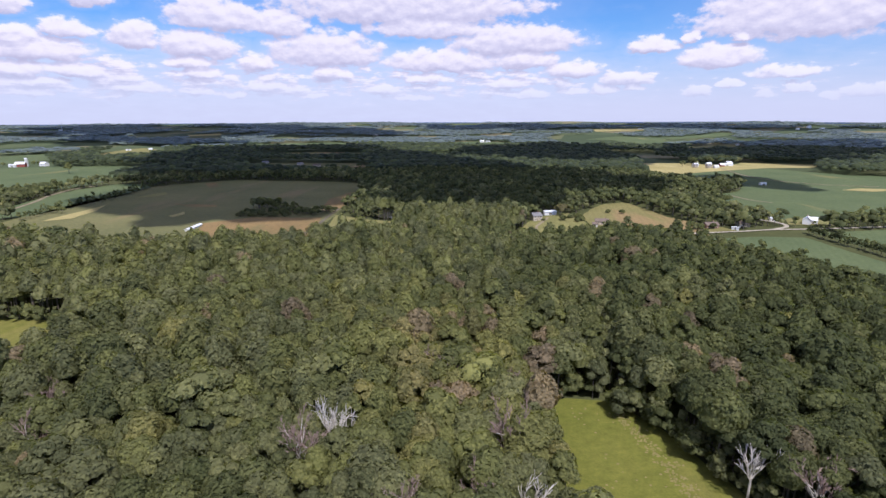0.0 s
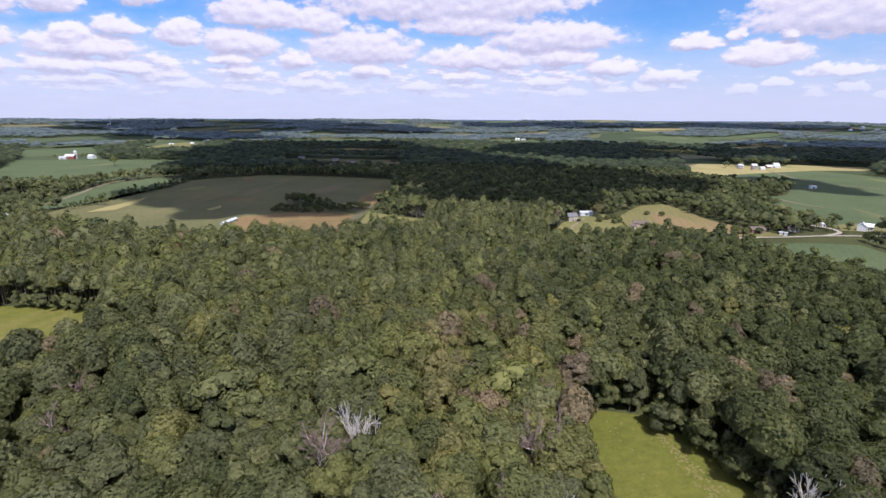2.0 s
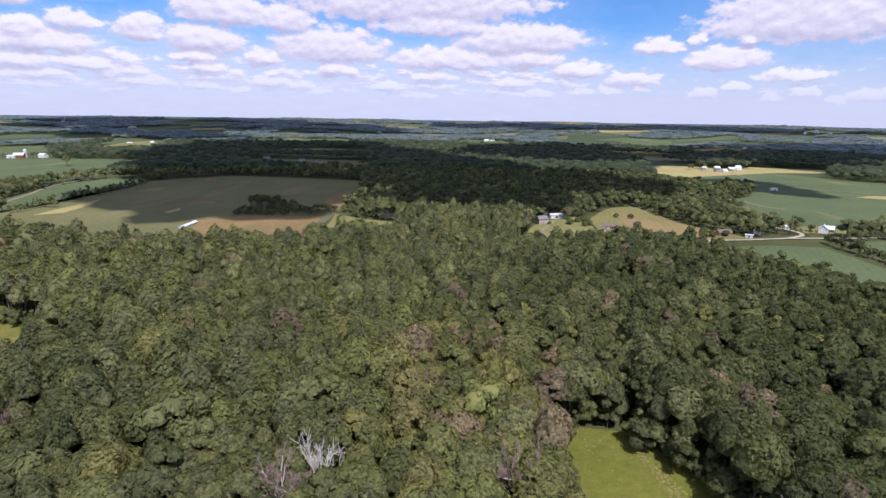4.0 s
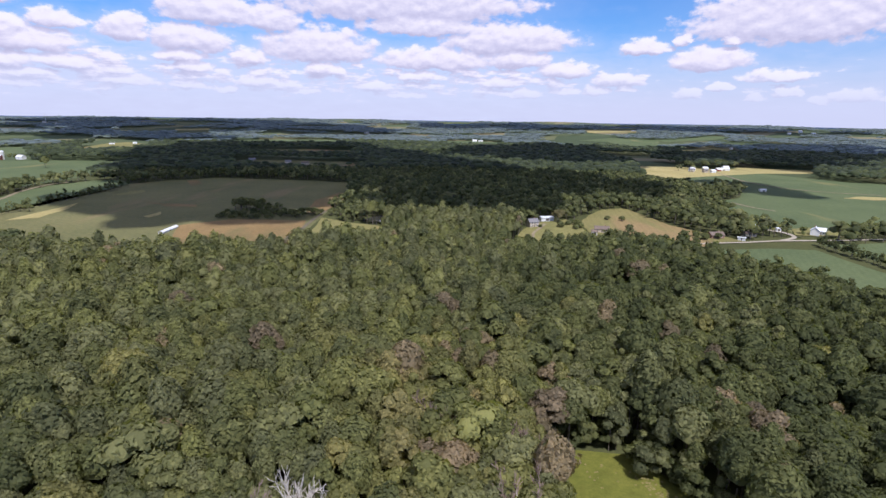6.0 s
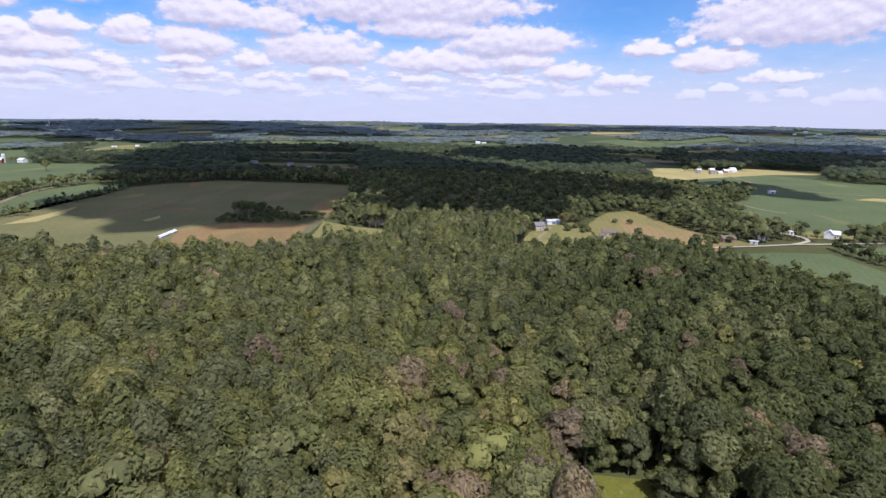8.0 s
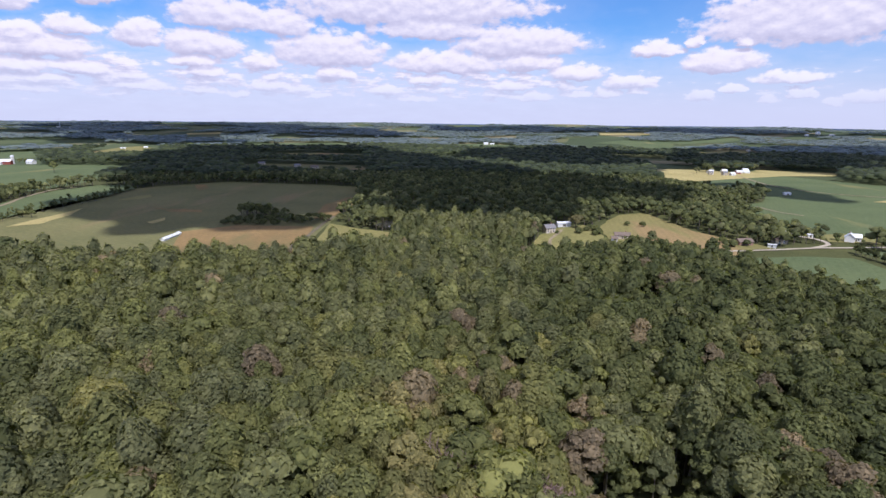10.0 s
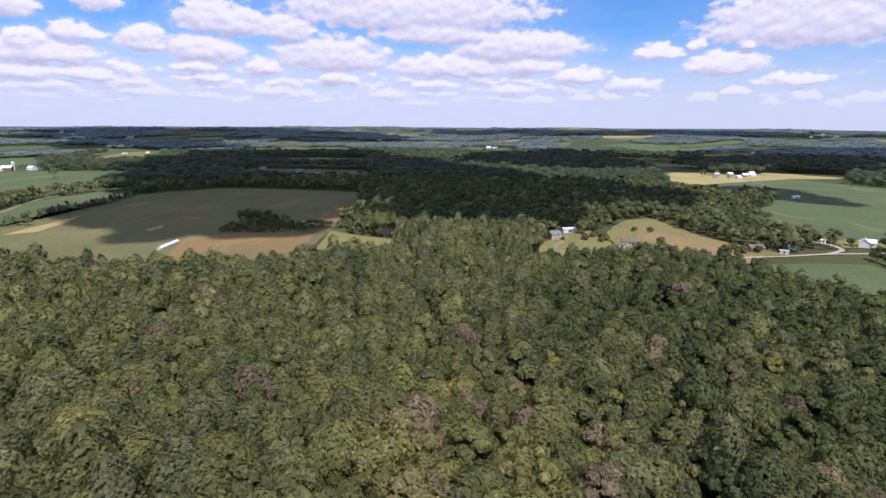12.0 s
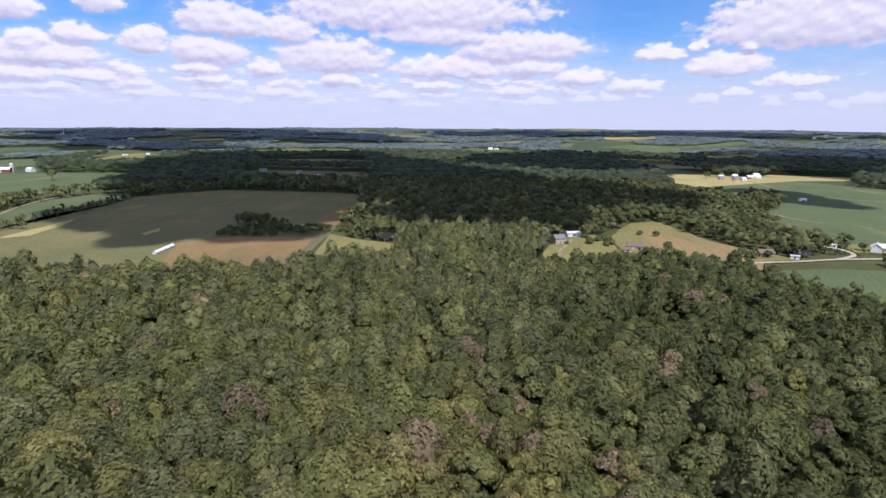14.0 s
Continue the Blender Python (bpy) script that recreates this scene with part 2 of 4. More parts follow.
# farthest woods: leaf green cooled and lightened in place of distance haze
HAZED_LEAF = [(0.0, (0.066, 0.090, 0.062)), (1.0, (0.118, 0.142, 0.092))]
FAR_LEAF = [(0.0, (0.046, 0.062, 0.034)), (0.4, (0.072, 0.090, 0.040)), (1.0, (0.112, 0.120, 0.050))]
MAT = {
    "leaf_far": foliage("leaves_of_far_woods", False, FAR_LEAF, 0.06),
    "leaf_hazed": foliage("hazed_leaves_of_farthest_woods", False, HAZED_LEAF, 0.6),
    "leaf_wood": foliage("leaves_of_the_wood", False),
    "leaf_tree": foliage("leaves_of_a_tree", True),
    "bark": surface("bark", (0.10, 0.085, 0.07), (0.20, 0.17, 0.14), 0.8, 0.95, 0.6),
    "dead_wood": surface("bleached_dead_wood", (0.50, 0.46, 0.41), (0.68, 0.63, 0.57), 0.9, 0.9, 0.4),
    "twigs": surface("dead_twigs", (0.23, 0.162, 0.140), (0.34, 0.250, 0.215), 0.6, 0.95, 0.2),
    "soy": field("soybean_crop", (0.083, 0.112, 0.055), (0.116, 0.144, 0.069), (0.20, 0.19, 0.085), 0.62, 25, 0.06, 0.10),
    "soy_dry": field("ripening_crop", (0.124, 0.128, 0.058), (0.176, 0.166, 0.077), (0.21, 0.165, 0.088), 0.53, -58, 0.05, 0.08),
    "stubble": field("straw_stubble", (0.19, 0.130, 0.062), (0.28, 0.192, 0.090), (0.15, 0.135, 0.062), 0.47, 80, 0.12, 0.25),
    "hay": field("cut_hay", (0.30, 0.26, 0.11), (0.40, 0.34, 0.16), (0.22, 0.21, 0.09), 0.6, 20, 0.1, 0.2),
    "pasture": field("dry_pasture", (0.160, 0.156, 0.062), (0.228, 0.198, 0.084), (0.27, 0.188, 0.098), 0.52, 10, 0.05, 0.12),
    "grass": field("meadow_grass", (0.118, 0.130, 0.026), (0.178, 0.172, 0.040), (0.24, 0.20, 0.075), 0.50, 70, 0.15, 0.06),
    "lawn": field("mown_lawn", (0.17, 0.165, 0.065), (0.24, 0.215, 0.09), (0.26, 0.20, 0.10), 0.58, 30, 0.2, 0.1),
    "weeds": surface("seeding_weeds", (0.16, 0.145, 0.05), (0.25, 0.205, 0.09), 0.5, 0.9, 0.1),
    "gravel": surface("pale_gravel", (0.33, 0.29, 0.23), (0.48, 0.43, 0.36), 0.3, 0.95, 0.3),
    "dirt": surface("dirt_track", (0.16, 0.13, 0.09), (0.30, 0.25, 0.17), 0.3, 0.95, 0.3),
    "ruts": surface("worn_lane_ruts", (0.075, 0.068, 0.05), (0.19, 0.16, 0.11), 0.4, 0.95, 0.3),
    "white_wall": surface("white_siding", (0.70, 0.70, 0.70), (0.82, 0.81, 0.80), 0.5, 0.7, 0.1),
    "tan_wall": surface("tan_siding", (0.42, 0.36, 0.28), (0.52, 0.45, 0.36), 0.5, 0.8, 0.1),
    "brick": surface("brown_brick", (0.24, 0.15, 0.11), (0.33, 0.21, 0.16), 1.5, 0.9, 0.3),
    "red_wall": surface("red_barn_boards", (0.22, 0.06, 0.05), (0.33, 0.10, 0.08), 0.8, 0.9, 0.2),
    "grey_roof": surface("grey_shingles", (0.14, 0.14, 0.15), (0.24, 0.23, 0.24), 1.2, 0.9, 0.3),
    "brown_roof": surface("brown_shingles", (0.13, 0.10, 0.085), (0.21, 0.165, 0.14), 1.2, 0.9, 0.3),
    "metal_roof": surface("white_sheet_metal", (0.66, 0.68, 0.72), (0.80, 0.81, 0.84), 0.4, 0.4, 0.05, metal=0.15, spec=0.5),
    "concrete": surface("pale_concrete", (0.48, 0.47, 0.45), (0.62, 0.61, 0.58), 0.5, 0.9, 0.15),
    "door": surface("painted_door", (0.10, 0.09, 0.08), (0.16, 0.14, 0.12), 1.0, 0.6, 0.1),
    "steel": surface("galvanised_steel", (0.45, 0.46, 0.48), (0.60, 0.61, 0.63), 1.0, 0.45, 0.05, metal=0.7, spec=0.5),
    # blue base colour puts distance haze into the ridge
    "ridge": surface("hazed_ridge", (0.10, 0.15, 0.26), (0.15, 0.21, 0.33), 0.01, 1.0, 0.0),
    "cloud": surface("cloud_white", (0.80, 0.80, 0.82), (0.86, 0.86, 0.88), 0.01, 1.0, 0.0),
}


def glass_material():
    m, k = material("window_glass")
    b = k.add("ShaderNodeBsdfPrincipled", Base_Color=(0.03, 0.04, 0.05, 1), Roughness=0.06)
    b.inputs["Specular IOR Level"].default_value = 0.6
    k.add("ShaderNodeOutputMaterial", Surface=b.outputs[0])
    return m


def water_material():
    m, k = material("pond_water")
    where = k.add("ShaderNodeNewGeometry").outputs["Position"]
    b = k.add("ShaderNodeBsdfPrincipled", Base_Color=k.mix(k.noise(where, 0.2), (0.03, 0.032, 0.03), (0.06, 0.06, 0.05)), Roughness=0.08,
              Normal=k.add("ShaderNodeBump", Strength=0.1, Distance=0.05, Height=k.noise(where, 2.0)).outputs[0])
    k.add("ShaderNodeOutputMaterial", Surface=b.outputs[0])
    return m


def ground_material():
    """Woodland floor and rough grass; far off a quilt of fields."""
    m, k = material("ground_cover")
    where = k.add("ShaderNodeNewGeometry").outputs["Position"]
    f = k.rng(k.math("ADD", k.math("MULTIPLY", k.noise(where, 0.02, 4.0), 0.5), k.math("MULTIPLY", k.noise(where, 0.4, 5.0, 0.7), 0.5)), 0.35, 0.65, 0.0, 1.0)
    floor = k.mix(f, (0.05, 0.058, 0.026), (0.10, 0.105, 0.045))
    bent = k.mix(0.12, where, k.mix(1.0, where, k.noise(where, 0.004, 2.0, out=1), "ADD"))
    cell = k.add("ShaderNodeTexVoronoi", {"distance": "CHEBYCHEV"}, Vector=k.add("ShaderNodeMapping", Vector=bent, Rotation=(0, 0, 0.35), Scale=(1.0, 0.75, 0.0)).outputs[0], Scale=0.0042)
    pick = k.add("ShaderNodeSeparateColor", Color=cell.outputs["Color"]).outputs[0]
    # far field colours, greyed and cooled a little for distance haze
    quilt = k.ramp(pick, [(0.0, (0.06, 0.082, 0.050)), (0.35, (0.08, 0.105, 0.060)), (0.6, (0.105, 0.125, 0.068)), (0.8, (0.14, 0.145, 0.08)), (1.0, (0.25, 0.22, 0.14))])
    quilt = k.mix(k.math("MULTIPLY", f, 0.35), quilt, (0.06, 0.075, 0.03))
    flat = k.add("ShaderNodeVectorMath", {"operation": "LENGTH"}, i0=where).outputs["Value"]
    col = k.mix(k.rng(flat, 900.0, 1500.0, 0.0, 1.0, True), floor, quilt)
    b = k.add("ShaderNodeBsdfPrincipled", Base_Color=col, Roughness=1.0,
              Normal=k.add("ShaderNodeBump", Strength=0.4, Distance=0.4, Height=k.noise(where, 0.8, 4.0)).outputs[0])
    b.inputs["Specular IOR Level"].default_value = 0.05
    k.add("ShaderNodeOutputMaterial", Surface=b.outputs[0])
    return m


MAT["glass"], MAT["water"], MAT["ground"] = glass_material(), water_material(), ground_material()


# ---------------------------------------------------------------- land
def rise(x, y):
    """Height of the land: a low swell under the near wood, a hollow before the farmhouse, far uplands."""
    x, y = np.asarray(x, float), np.asarray(y, float)
    d = np.hypot(x, y)
    z = 66 * np.clip((d - 2000) / 2900, 0, 1) ** 1.6
    s = np.clip((y - 120) / 200, 0, 1)
    z = z + 6 * (1 - s * s * (3 - 2 * s)) * np.clip((700 - d) / 400, 0, 1)
    z = z - 17 * np.exp(-(((x - 85) / 80) ** 2 + ((y - 455) / 55) ** 2))
    far = np.clip((d - 1500) / 1500, 0, 1)
    return z + far * (5 * np.sin(x / 310 + 1.3) * np.sin(y / 270) + 3 * np.sin(x / 130 + y / 190))


def raw_mesh(name, verts, tris, mats, index=None, tone=None, smooth=False, normals=None):
    """A mesh from arrays of places and triangles."""
    verts, tris = np.asarray(verts, np.float32), np.asarray(tris, np.int32)
    me = bpy.data.meshes.new(name)
    me.vertices.add(len(verts))
    me.vertices.foreach_set("co", verts.ravel())
    me.loops.add(3 * len(tris))
    me.loops.foreach_set("vertex_index", tris.ravel())
    me.polygons.add(len(tris))
    me.polygons.foreach_set("loop_start", np.arange(0, 3 * len(tris), 3, dtype=np.int32))
    for mt in mats:
        me.materials.append(mt)
    if index is not None:
        me.polygons.foreach_set("material_index", np.asarray(index, np.int32))
    me.polygons.foreach_set("use_smooth", np.full(len(tris), smooth))
    if tone is not None:
        me.attributes.new("tone", "FLOAT", "POINT").data.foreach_set("value", np.asarray(tone, np.float32))
    me.update(calc_edges=True)
    if normals is not None:
        me.attributes.new("custom_normal", "FLOAT_VECTOR", "POINT").data.foreach_set("vector", np.asarray(normals, np.float32).ravel())
    return me


def build_ground():
    around, rings = 240, np.concatenate([[0.5], np.geomspace(12, 4920, 130)])
    a = np.linspace(0, 2 * np.pi, around, endpoint=False)
    x, y = (rings[:, None] * np.sin(a)).ravel(), (rings[:, None] * np.cos(a)).ravel()
    v = np.stack([x, y, rise(x, y)], -1)
    i, j = np.meshgrid(np.arange(len(rings) - 1), np.arange(around), indexing="ij")
    p, q = i * around + j, i * around + (j + 1) % around
    r, s = p + around, q + around
    tris = np.concatenate([np.stack([p, r, q], -1).reshape(-1, 3)[:, [0, 2, 1]], np.stack([q, r, s], -1).reshape(-1, 3)[:, [0, 2, 1]]])
    tris = tris[:, [0, 2, 1]]
    ob = new("ground", raw_mesh("ground", v, tris, [MAT["ground"]], smooth=True))
    tagged(ob, "gently rolling farmland and woodland floor reaching the horizon", "ground", kind="structure")


build_ground()


def inside(poly, x, y):
    hit = np.zeros(len(x), bool)
    for (x0, y0), (x1, y1) in zip(poly, poly[1:] + poly[:1]):
        with np.errstate(divide="ignore", invalid="ignore"):
            hit ^= ((y0 > y) != (y1 > y)) & (x < (x1 - x0) * (y - y0) / (y1 - y0) + x0)
    return hit


OPEN = []  # plan outlines on which no wood grows


def land(name, label, category, mat, poly, lift=0.3, wood_free=True, rag=1.5):
    """A field: its outline on the plan, laid on the land."""
    bm = bmesh.new()
    bm.faces.new([bm.verts.new((*p, 0)) for p in poly])
    bmesh.ops.triangulate(bm, faces=bm.faces[:])
    for _ in range(4):
        bmesh.ops.subdivide_edges(bm, edges=bm.edges[:], cuts=1, use_grid_fill=True)
    for v in bm.verts:
        size = 0.02 * v.co.length if rag > 1 else rag
        n = noise.noise_vector(v.co * 0.05) * min(rag, size)
        v.co.x, v.co.y = v.co.x + n.x, v.co.y + n.y
        v.co.z = float(rise(v.co.x, v.co.y)) + lift
    bmesh.ops.recalc_face_normals(bm, faces=bm.faces[:])
    if sum(f.normal.z for f in bm.faces) < 0:
        bmesh.ops.reverse_faces(bm, faces=bm.faces[:])
    me = bpy.data.meshes.new(name)
    bm.to_mesh(me)
    bm.free()
    me.materials.append(MAT[mat])
    if wood_free:
        OPEN.append(poly)
        if poly[0][1] > 1100:  # the rough pasture on its near side
            OPEN.extend([[(x * u, y * u) for x, y in poly] for u in (0.97, 0.94, 0.91, 0.88)])
    return tagged(new(name, me), label, category, kind="structure")


def ribbon(name, label, category, mat, pts, width, lift=0.55):
    """A road or track along a line on the plan."""
    p = [Vector(q) for q in pts]
    line = []
    for i in range(len(p) - 1):
        a, b, c, d = p[max(i - 1, 0)], p[i], p[i + 1], p[min(i + 2, len(p) - 1)]
        for s in np.linspace(0, 1, 9)[:-1]:
            line.append(0.5 * ((2 * b) + (c - a) * s + (2 * a - 5 * b + 4 * c - d) * s * s + (3 * b - a - 3 * c + d) * s ** 3))
    line.append(p[-1])
    bm, rows = bmesh.new(), []
    for i, q in enumerate(line):
        t = (line[min(i + 1, len(line) - 1)] - line[max(i - 1, 0)]).normalized()
        side = Vector((t.y, -t.x)) * width / 2
        wob = 1 + 0.2 * noise.noise((q.x * 0.07, q.y * 0.07, 0))
        row = []
        for e in (-1, 0, 1):
            u = q + side * e * wob
            row.append(bm.verts.new((u.x, u.y, float(rise(u.x, u.y)) + lift + (0.06 if e == 0 else 0))))
        rows.append(row)
    for r, s in zip(rows, rows[1:]):
        for e in (0, 1):
            bm.faces.new((r[e], r[e + 1], s[e + 1], s[e]))
    bmesh.ops.recalc_face_normals(bm, faces=bm.faces[:])
    if sum(f.normal.z for f in bm.faces) < 0:
        bmesh.ops.reverse_faces(bm, faces=bm.faces[:])
    me = bpy.data.meshes.new(name)
    bm.to_mesh(me)
    bm.free()
    me.materials.append(MAT[mat])
    left = [tuple(q + Vector((3, 0))) for q in line]
    right = [tuple(q - Vector((3, 0))) for q in line]
    OPEN.append(left + right[::-1])
    return tagged(new(name, me), label, category, kind="structure")


def build_fields():
    big = [(-440, 513), (-442, 579), (-451, 661), (-438, 743), (-443, 808), (-414, 850), (-351, 903), (-203, 881), (-126, 856),
           (-114, 606), (-116, 523), (-104, 392), (-180, 376), (-292, 382), (-350, 412)]
    land("field_1", "ripening green and brown crop field with worn strips", "field", "soy_dry", big, 0.3)
    land("field_2", "straw-coloured stubble beside a farm lane", "field", "stubble", [(-236, 519), (-198, 550), (-126, 548), (-106, 396), (-190, 380)], 0.5)
    land("field_3", "reddish bare strip at the field's end", "field", "stubble", [(-137, 590), (-145, 678), (-127, 747), (-109, 724), (-115, 640), (-117, 590)], 0.5)
    land("field_25", "narrow straw strip along the field's hedge side", "field", "hay", [(-404, 531), (-405, 566), (-403, 602), (-403, 637), (-389, 599), (-384, 547)], 0.5)
    land("field_26", "small straw streak in the ripening crop", "field", "hay", [(-291, 560), (-286, 587), (-279, 572), (-283, 553)], 0.5)
    land("field_27", "reddish worn streak in the ripening crop", "field", "stubble", [(-337, 651), (-308, 641), (-269, 634), (-263, 620), (-298, 622)], 0.5)
    land("field_28", "pale worn streak in the ripening crop", "field", "lawn", [(-401, 697), (-398, 734), (-389, 750), (-376, 731), (-382, 706)], 0.5)
    land("field_29", "reddish bare patch at the field's back", "field", "stubble", [(-380, 858), (-366, 865), (-340, 820), (-343, 790)], 0.5)
    land("field_4", "rough yellow-green grass beside the farm lane", "field", "lawn", [(-103, 398), (-115, 566), (-81, 541), (-48, 526), (-41, 495), (-44, 430)], 0.3)
    land("field_5", "narrow green field between two hedgerows", "field", "soy", [(-470, 540), (-509, 614), (-519, 671), (-531, 728), (-533, 782), (-515, 844), (-474, 852), (-438, 804), (-431, 728), (-432, 625), (-439, 560)], 0.3)
    land("field_30", "yellow-green meadow strip between hedgerows", "field", "lawn", [(-515, 470), (-519, 542), (-527, 594), (-532, 655), (-562, 678), (-590, 635), (-600, 590), (-590, 540)], 0.3)
    land("yard", "bare dirt yard beside a white farm building", "yard", "dirt", [(-505, 490), (-465, 500), (-440, 506), (-432, 468), (-468, 450), (-500, 460)], 0.45)
    land("field_6", "wide green crop field below the silo farm", "field", "soy", [(-690, 690), (-570, 725), (-562, 790), (-556, 880), (-585, 1060), (-590, 1150), (-735, 1185), (-836, 1170), (-930, 1150), (-1009, 1130)], 0.3)
    land("field_7", "distant strip of cut hay", "field", "lawn", [(-987, 1525), (-1062, 1820), (-1052, 1918), (-893, 1778), (-895, 1607)], 0.6)
    land("field_8", "distant green field edged by trees", "field", "soy", [(-1263, 1437), (-1204, 1508), (-1182, 1633), (-994, 1378), (-998, 1256), (-1055, 1206)], 0.5)
    land("field_9", "distant light-green meadow", "field", "soy", [(-860, 2120), (-700, 2230), (-420, 2260), (-330, 2130), (-560, 2060)], 1.5)
    land("field_10", "thin clearing in the distant woods", "field", "pasture", [(-603, 1607), (-394, 1679), (-200, 1617), (-294, 1515)], 0.6)
    land("field_11", "shaded clearing with scattered farm buildings", "field", "soy_dry", [(-461, 1204), (-422, 1267), (-190, 1237), (-151, 1134), (-265, 1139)], 0.5)
    land("field_12", "distant green field behind dark woods", "field", "soy", [(47, 2260), (156, 2290), (304, 2133), (143, 2100), (47, 2120)], 1.5)
    land("field_13", "distant bright green field", "field", "soy", [(650, 2500), (839, 2640), (1034, 2526), (843, 2090), (741, 2069), (753, 2400)], 1.5)
    land("field_14", "far pale field strip", "field", "hay", [(-1381, 2970), (-1220, 3020), (-1154, 2859), (-1309, 2817)], 2.0)
    land("field_15", "far pale earth works", "field", "hay", [(961, 3559), (1350, 3743), (1190, 3213), (904, 3231)], 2.5)
    land("field_16", "distant meadow round a farmhouse", "field", "pasture", [(835, 1909), (1034, 2075), (1083, 2013), (1025, 1778), (983, 1830), (817, 1787)], 1.2)
    land("field_17", "far narrow green strip", "field", "soy", [(1015, 2539), (1482, 2903), (1483, 2745), (995, 2373)], 2.0)
    land("field_18", "dry tan pasture on a low hill", "field", "pasture", [(142, 546), (165, 594), (192, 634), (221, 646), (229, 590), (232, 546), (250, 510), (262, 492), (268, 478), (236, 470), (232, 450), (214, 428), (192, 432), (178, 455), (168, 486), (145, 492), (145, 527)], 0.4)
    land("lawn_1", "dry lawn round the farmhouse", "lawn", "lawn", [(58, 466), (67, 490), (85, 531), (107, 556), (135, 570), (142, 527), (141, 494), (120, 490), (99, 482), (87, 474)], 0.7)
    land("lawn_2", "lawn of the white house", "lawn", "lawn", [(347, 535), (369, 541), (397, 523), (376, 497), (330, 504)], 0.5)
    right = [(311, 575), (310, 549), (344, 530), (408, 523), (480, 508), (860, 878), (720, 950), (692, 998), (652, 1092), (552, 1046),
             (418, 975), (399, 868), (464, 828), (409, 740), (331, 692), (306, 675), (335, 639)]
    land("field_19", "broad green soybean field with a field road", "field", "soy", right, 0.3)
    land("field_20", "golden hay field by the white farm", "field", "hay", [(451, 1225), (550, 1217), (614, 1158), (675, 1226), (815, 1169), (754, 1099), (652, 1092), (552, 1046), (418, 975), (402, 1057)], 0.5)
    land("field_21", "golden strip in the green field", "field", "hay", [(560, 752), (600, 770), (680, 750), (590, 735)], 0.6)
    land("field_22", "bare tan clearing at the edge of a copse", "field", "stubble", [(414, 889), (419, 826), (403, 801), (388, 836)], 0.5)
    land("field_23", "green field behind the near wood", "field", "soy", [(196, 422), (218, 446), (276, 452), (310, 447), (312, 356), (340, 290), (330, 215), (224, 225), (229, 280), (221, 312), (213, 338), (198, 366), (186, 392)], 0.3)
    land("field_24", "green field beyond the dark hedgerow", "field", "soy", [(345, 300), (338, 380), (330, 466), (395, 476), (600, 505), (600, 300)], 0.35)
    land("clearing_1", "sunlit grass clearing with tall yellow weeds", "clearing", "grass", [(31, 166), (43, 169), (57, 167), (67, 152), (73, 133), (77, 117), (80, 96), (27, 96), (30, 122), (30, 143)], 0.3)
    land("clearing_2", "small sunlit meadow inside the wood", "clearing", "grass", [(-285, 250), (-240, 258), (-190, 254), (-176, 238), (-146, 196), (-168, 172), (-200, 155), (-270, 150)], 0.3)
    land("clearing_3", "small sunny glade of bright grass in the wood", "clearing", "grass", [(97, 305), (112, 302), (120, 326), (108, 336), (95, 326)], 0.3)
    land("pond", "small dull pond beside bushes", "pond", "water", [(-72, 552), (-58, 585), (-46, 578), (-43, 556), (-55, 535)], 0.6)
    ribbon("lane_1", "two-rut dirt farm lane", "lane", "ruts", [(-104, 398), (-123, 459), (-121, 507), (-120, 566), (-118, 606)], 3.4)
    ribbon("road_1", "pale country road beside a hedgerow", "road", "dirt", [(-474, 500), (-479, 546), (-488, 592), (-508, 663), (-529, 718), (-542, 790), (-527, 829)], 5)
    ribbon("drive_1", "curving worn dirt drive on the lawn", "drive", "dirt", [(90, 495), (92, 517), (101, 533), (109, 548)], 3, 0.9)
    ribbon("road_2", "pale country road past the houses", "road", "gravel", [(205, 466), (263, 472), (299, 479), (348, 483), (404, 490), (600, 520)], 3.4, 0.7)
    ribbon("road_3", "pale gravel road between trees and field", "road", "gravel", [(313, 585), (313, 554), (315, 532), (326, 512), (322, 493), (300, 479)], 4, 0.8)
    ribbon("track_1", "pale field track to the white farm", "track", "dirt", [(560, 1090), (552, 1046), (533, 948), (540, 868), (580, 815), (640, 785)], 4, 0.7)
    ribbon("track_2", "pale field track in the green crop", "track", "dirt", [(378, 700), (382, 662), (395, 638)], 4, 0.7)


build_fields()
OPEN.append([(-138, 380), (-96, 380), (-96, 600), (-138, 600)])  # beside the farm lane
OPEN.append([(300, 470), (308, 447), (308, 356), (332, 285), (356, 285), (346, 380), (338, 470)])  # beside the dark hedgerow
OPEN.append([(178, 424), (205, 418), (330, 425), (330, 486), (205, 480), (178, 470)])  # beside the country road


# where dead trees stand free of the crowns round them
DEAD = [(-35, 119, 22, "dead tree with a purple-brown haze of dry twigs", 9, True), (-29, 127, 22, "bleached bare dead tree with spread limbs", 9, False),
        (17, 124, 23, "dead tree with white stems and brown twigs", 10, True), (22, 150, 20, "dead tree with brown twigs among green crowns", 7, True),
        (8, 102, 20, "half-dead tree with pale stems", 8, True), (19, 99, 19, "bleached dead tree with upright limbs", 6, False),
        (75, 114, 20, "slender bleached dead tree", 5, False), (85, 105, 20, "dead tree with grey-brown twigs", 7, True),
        (-116, 143, 20, "small dead tree with brown twigs", 6, True), (-107, 126, 19, "dead tree with dry brown twigs", 7, True),
        (-8, 99, 19, "dead tree with fine brown twigs", 7, True), (0, 162, 21, "dead tree with brown twigs and pale stem", 7, True)]
for _row in DEAD:
    _x, _y = _row[:2]
    OPEN.append([(_x - 4.5, _y + 3), (_x + 4.5, _y + 3), (_x + 3.2, _y - 6), (_x - 3.2, _y - 6)])

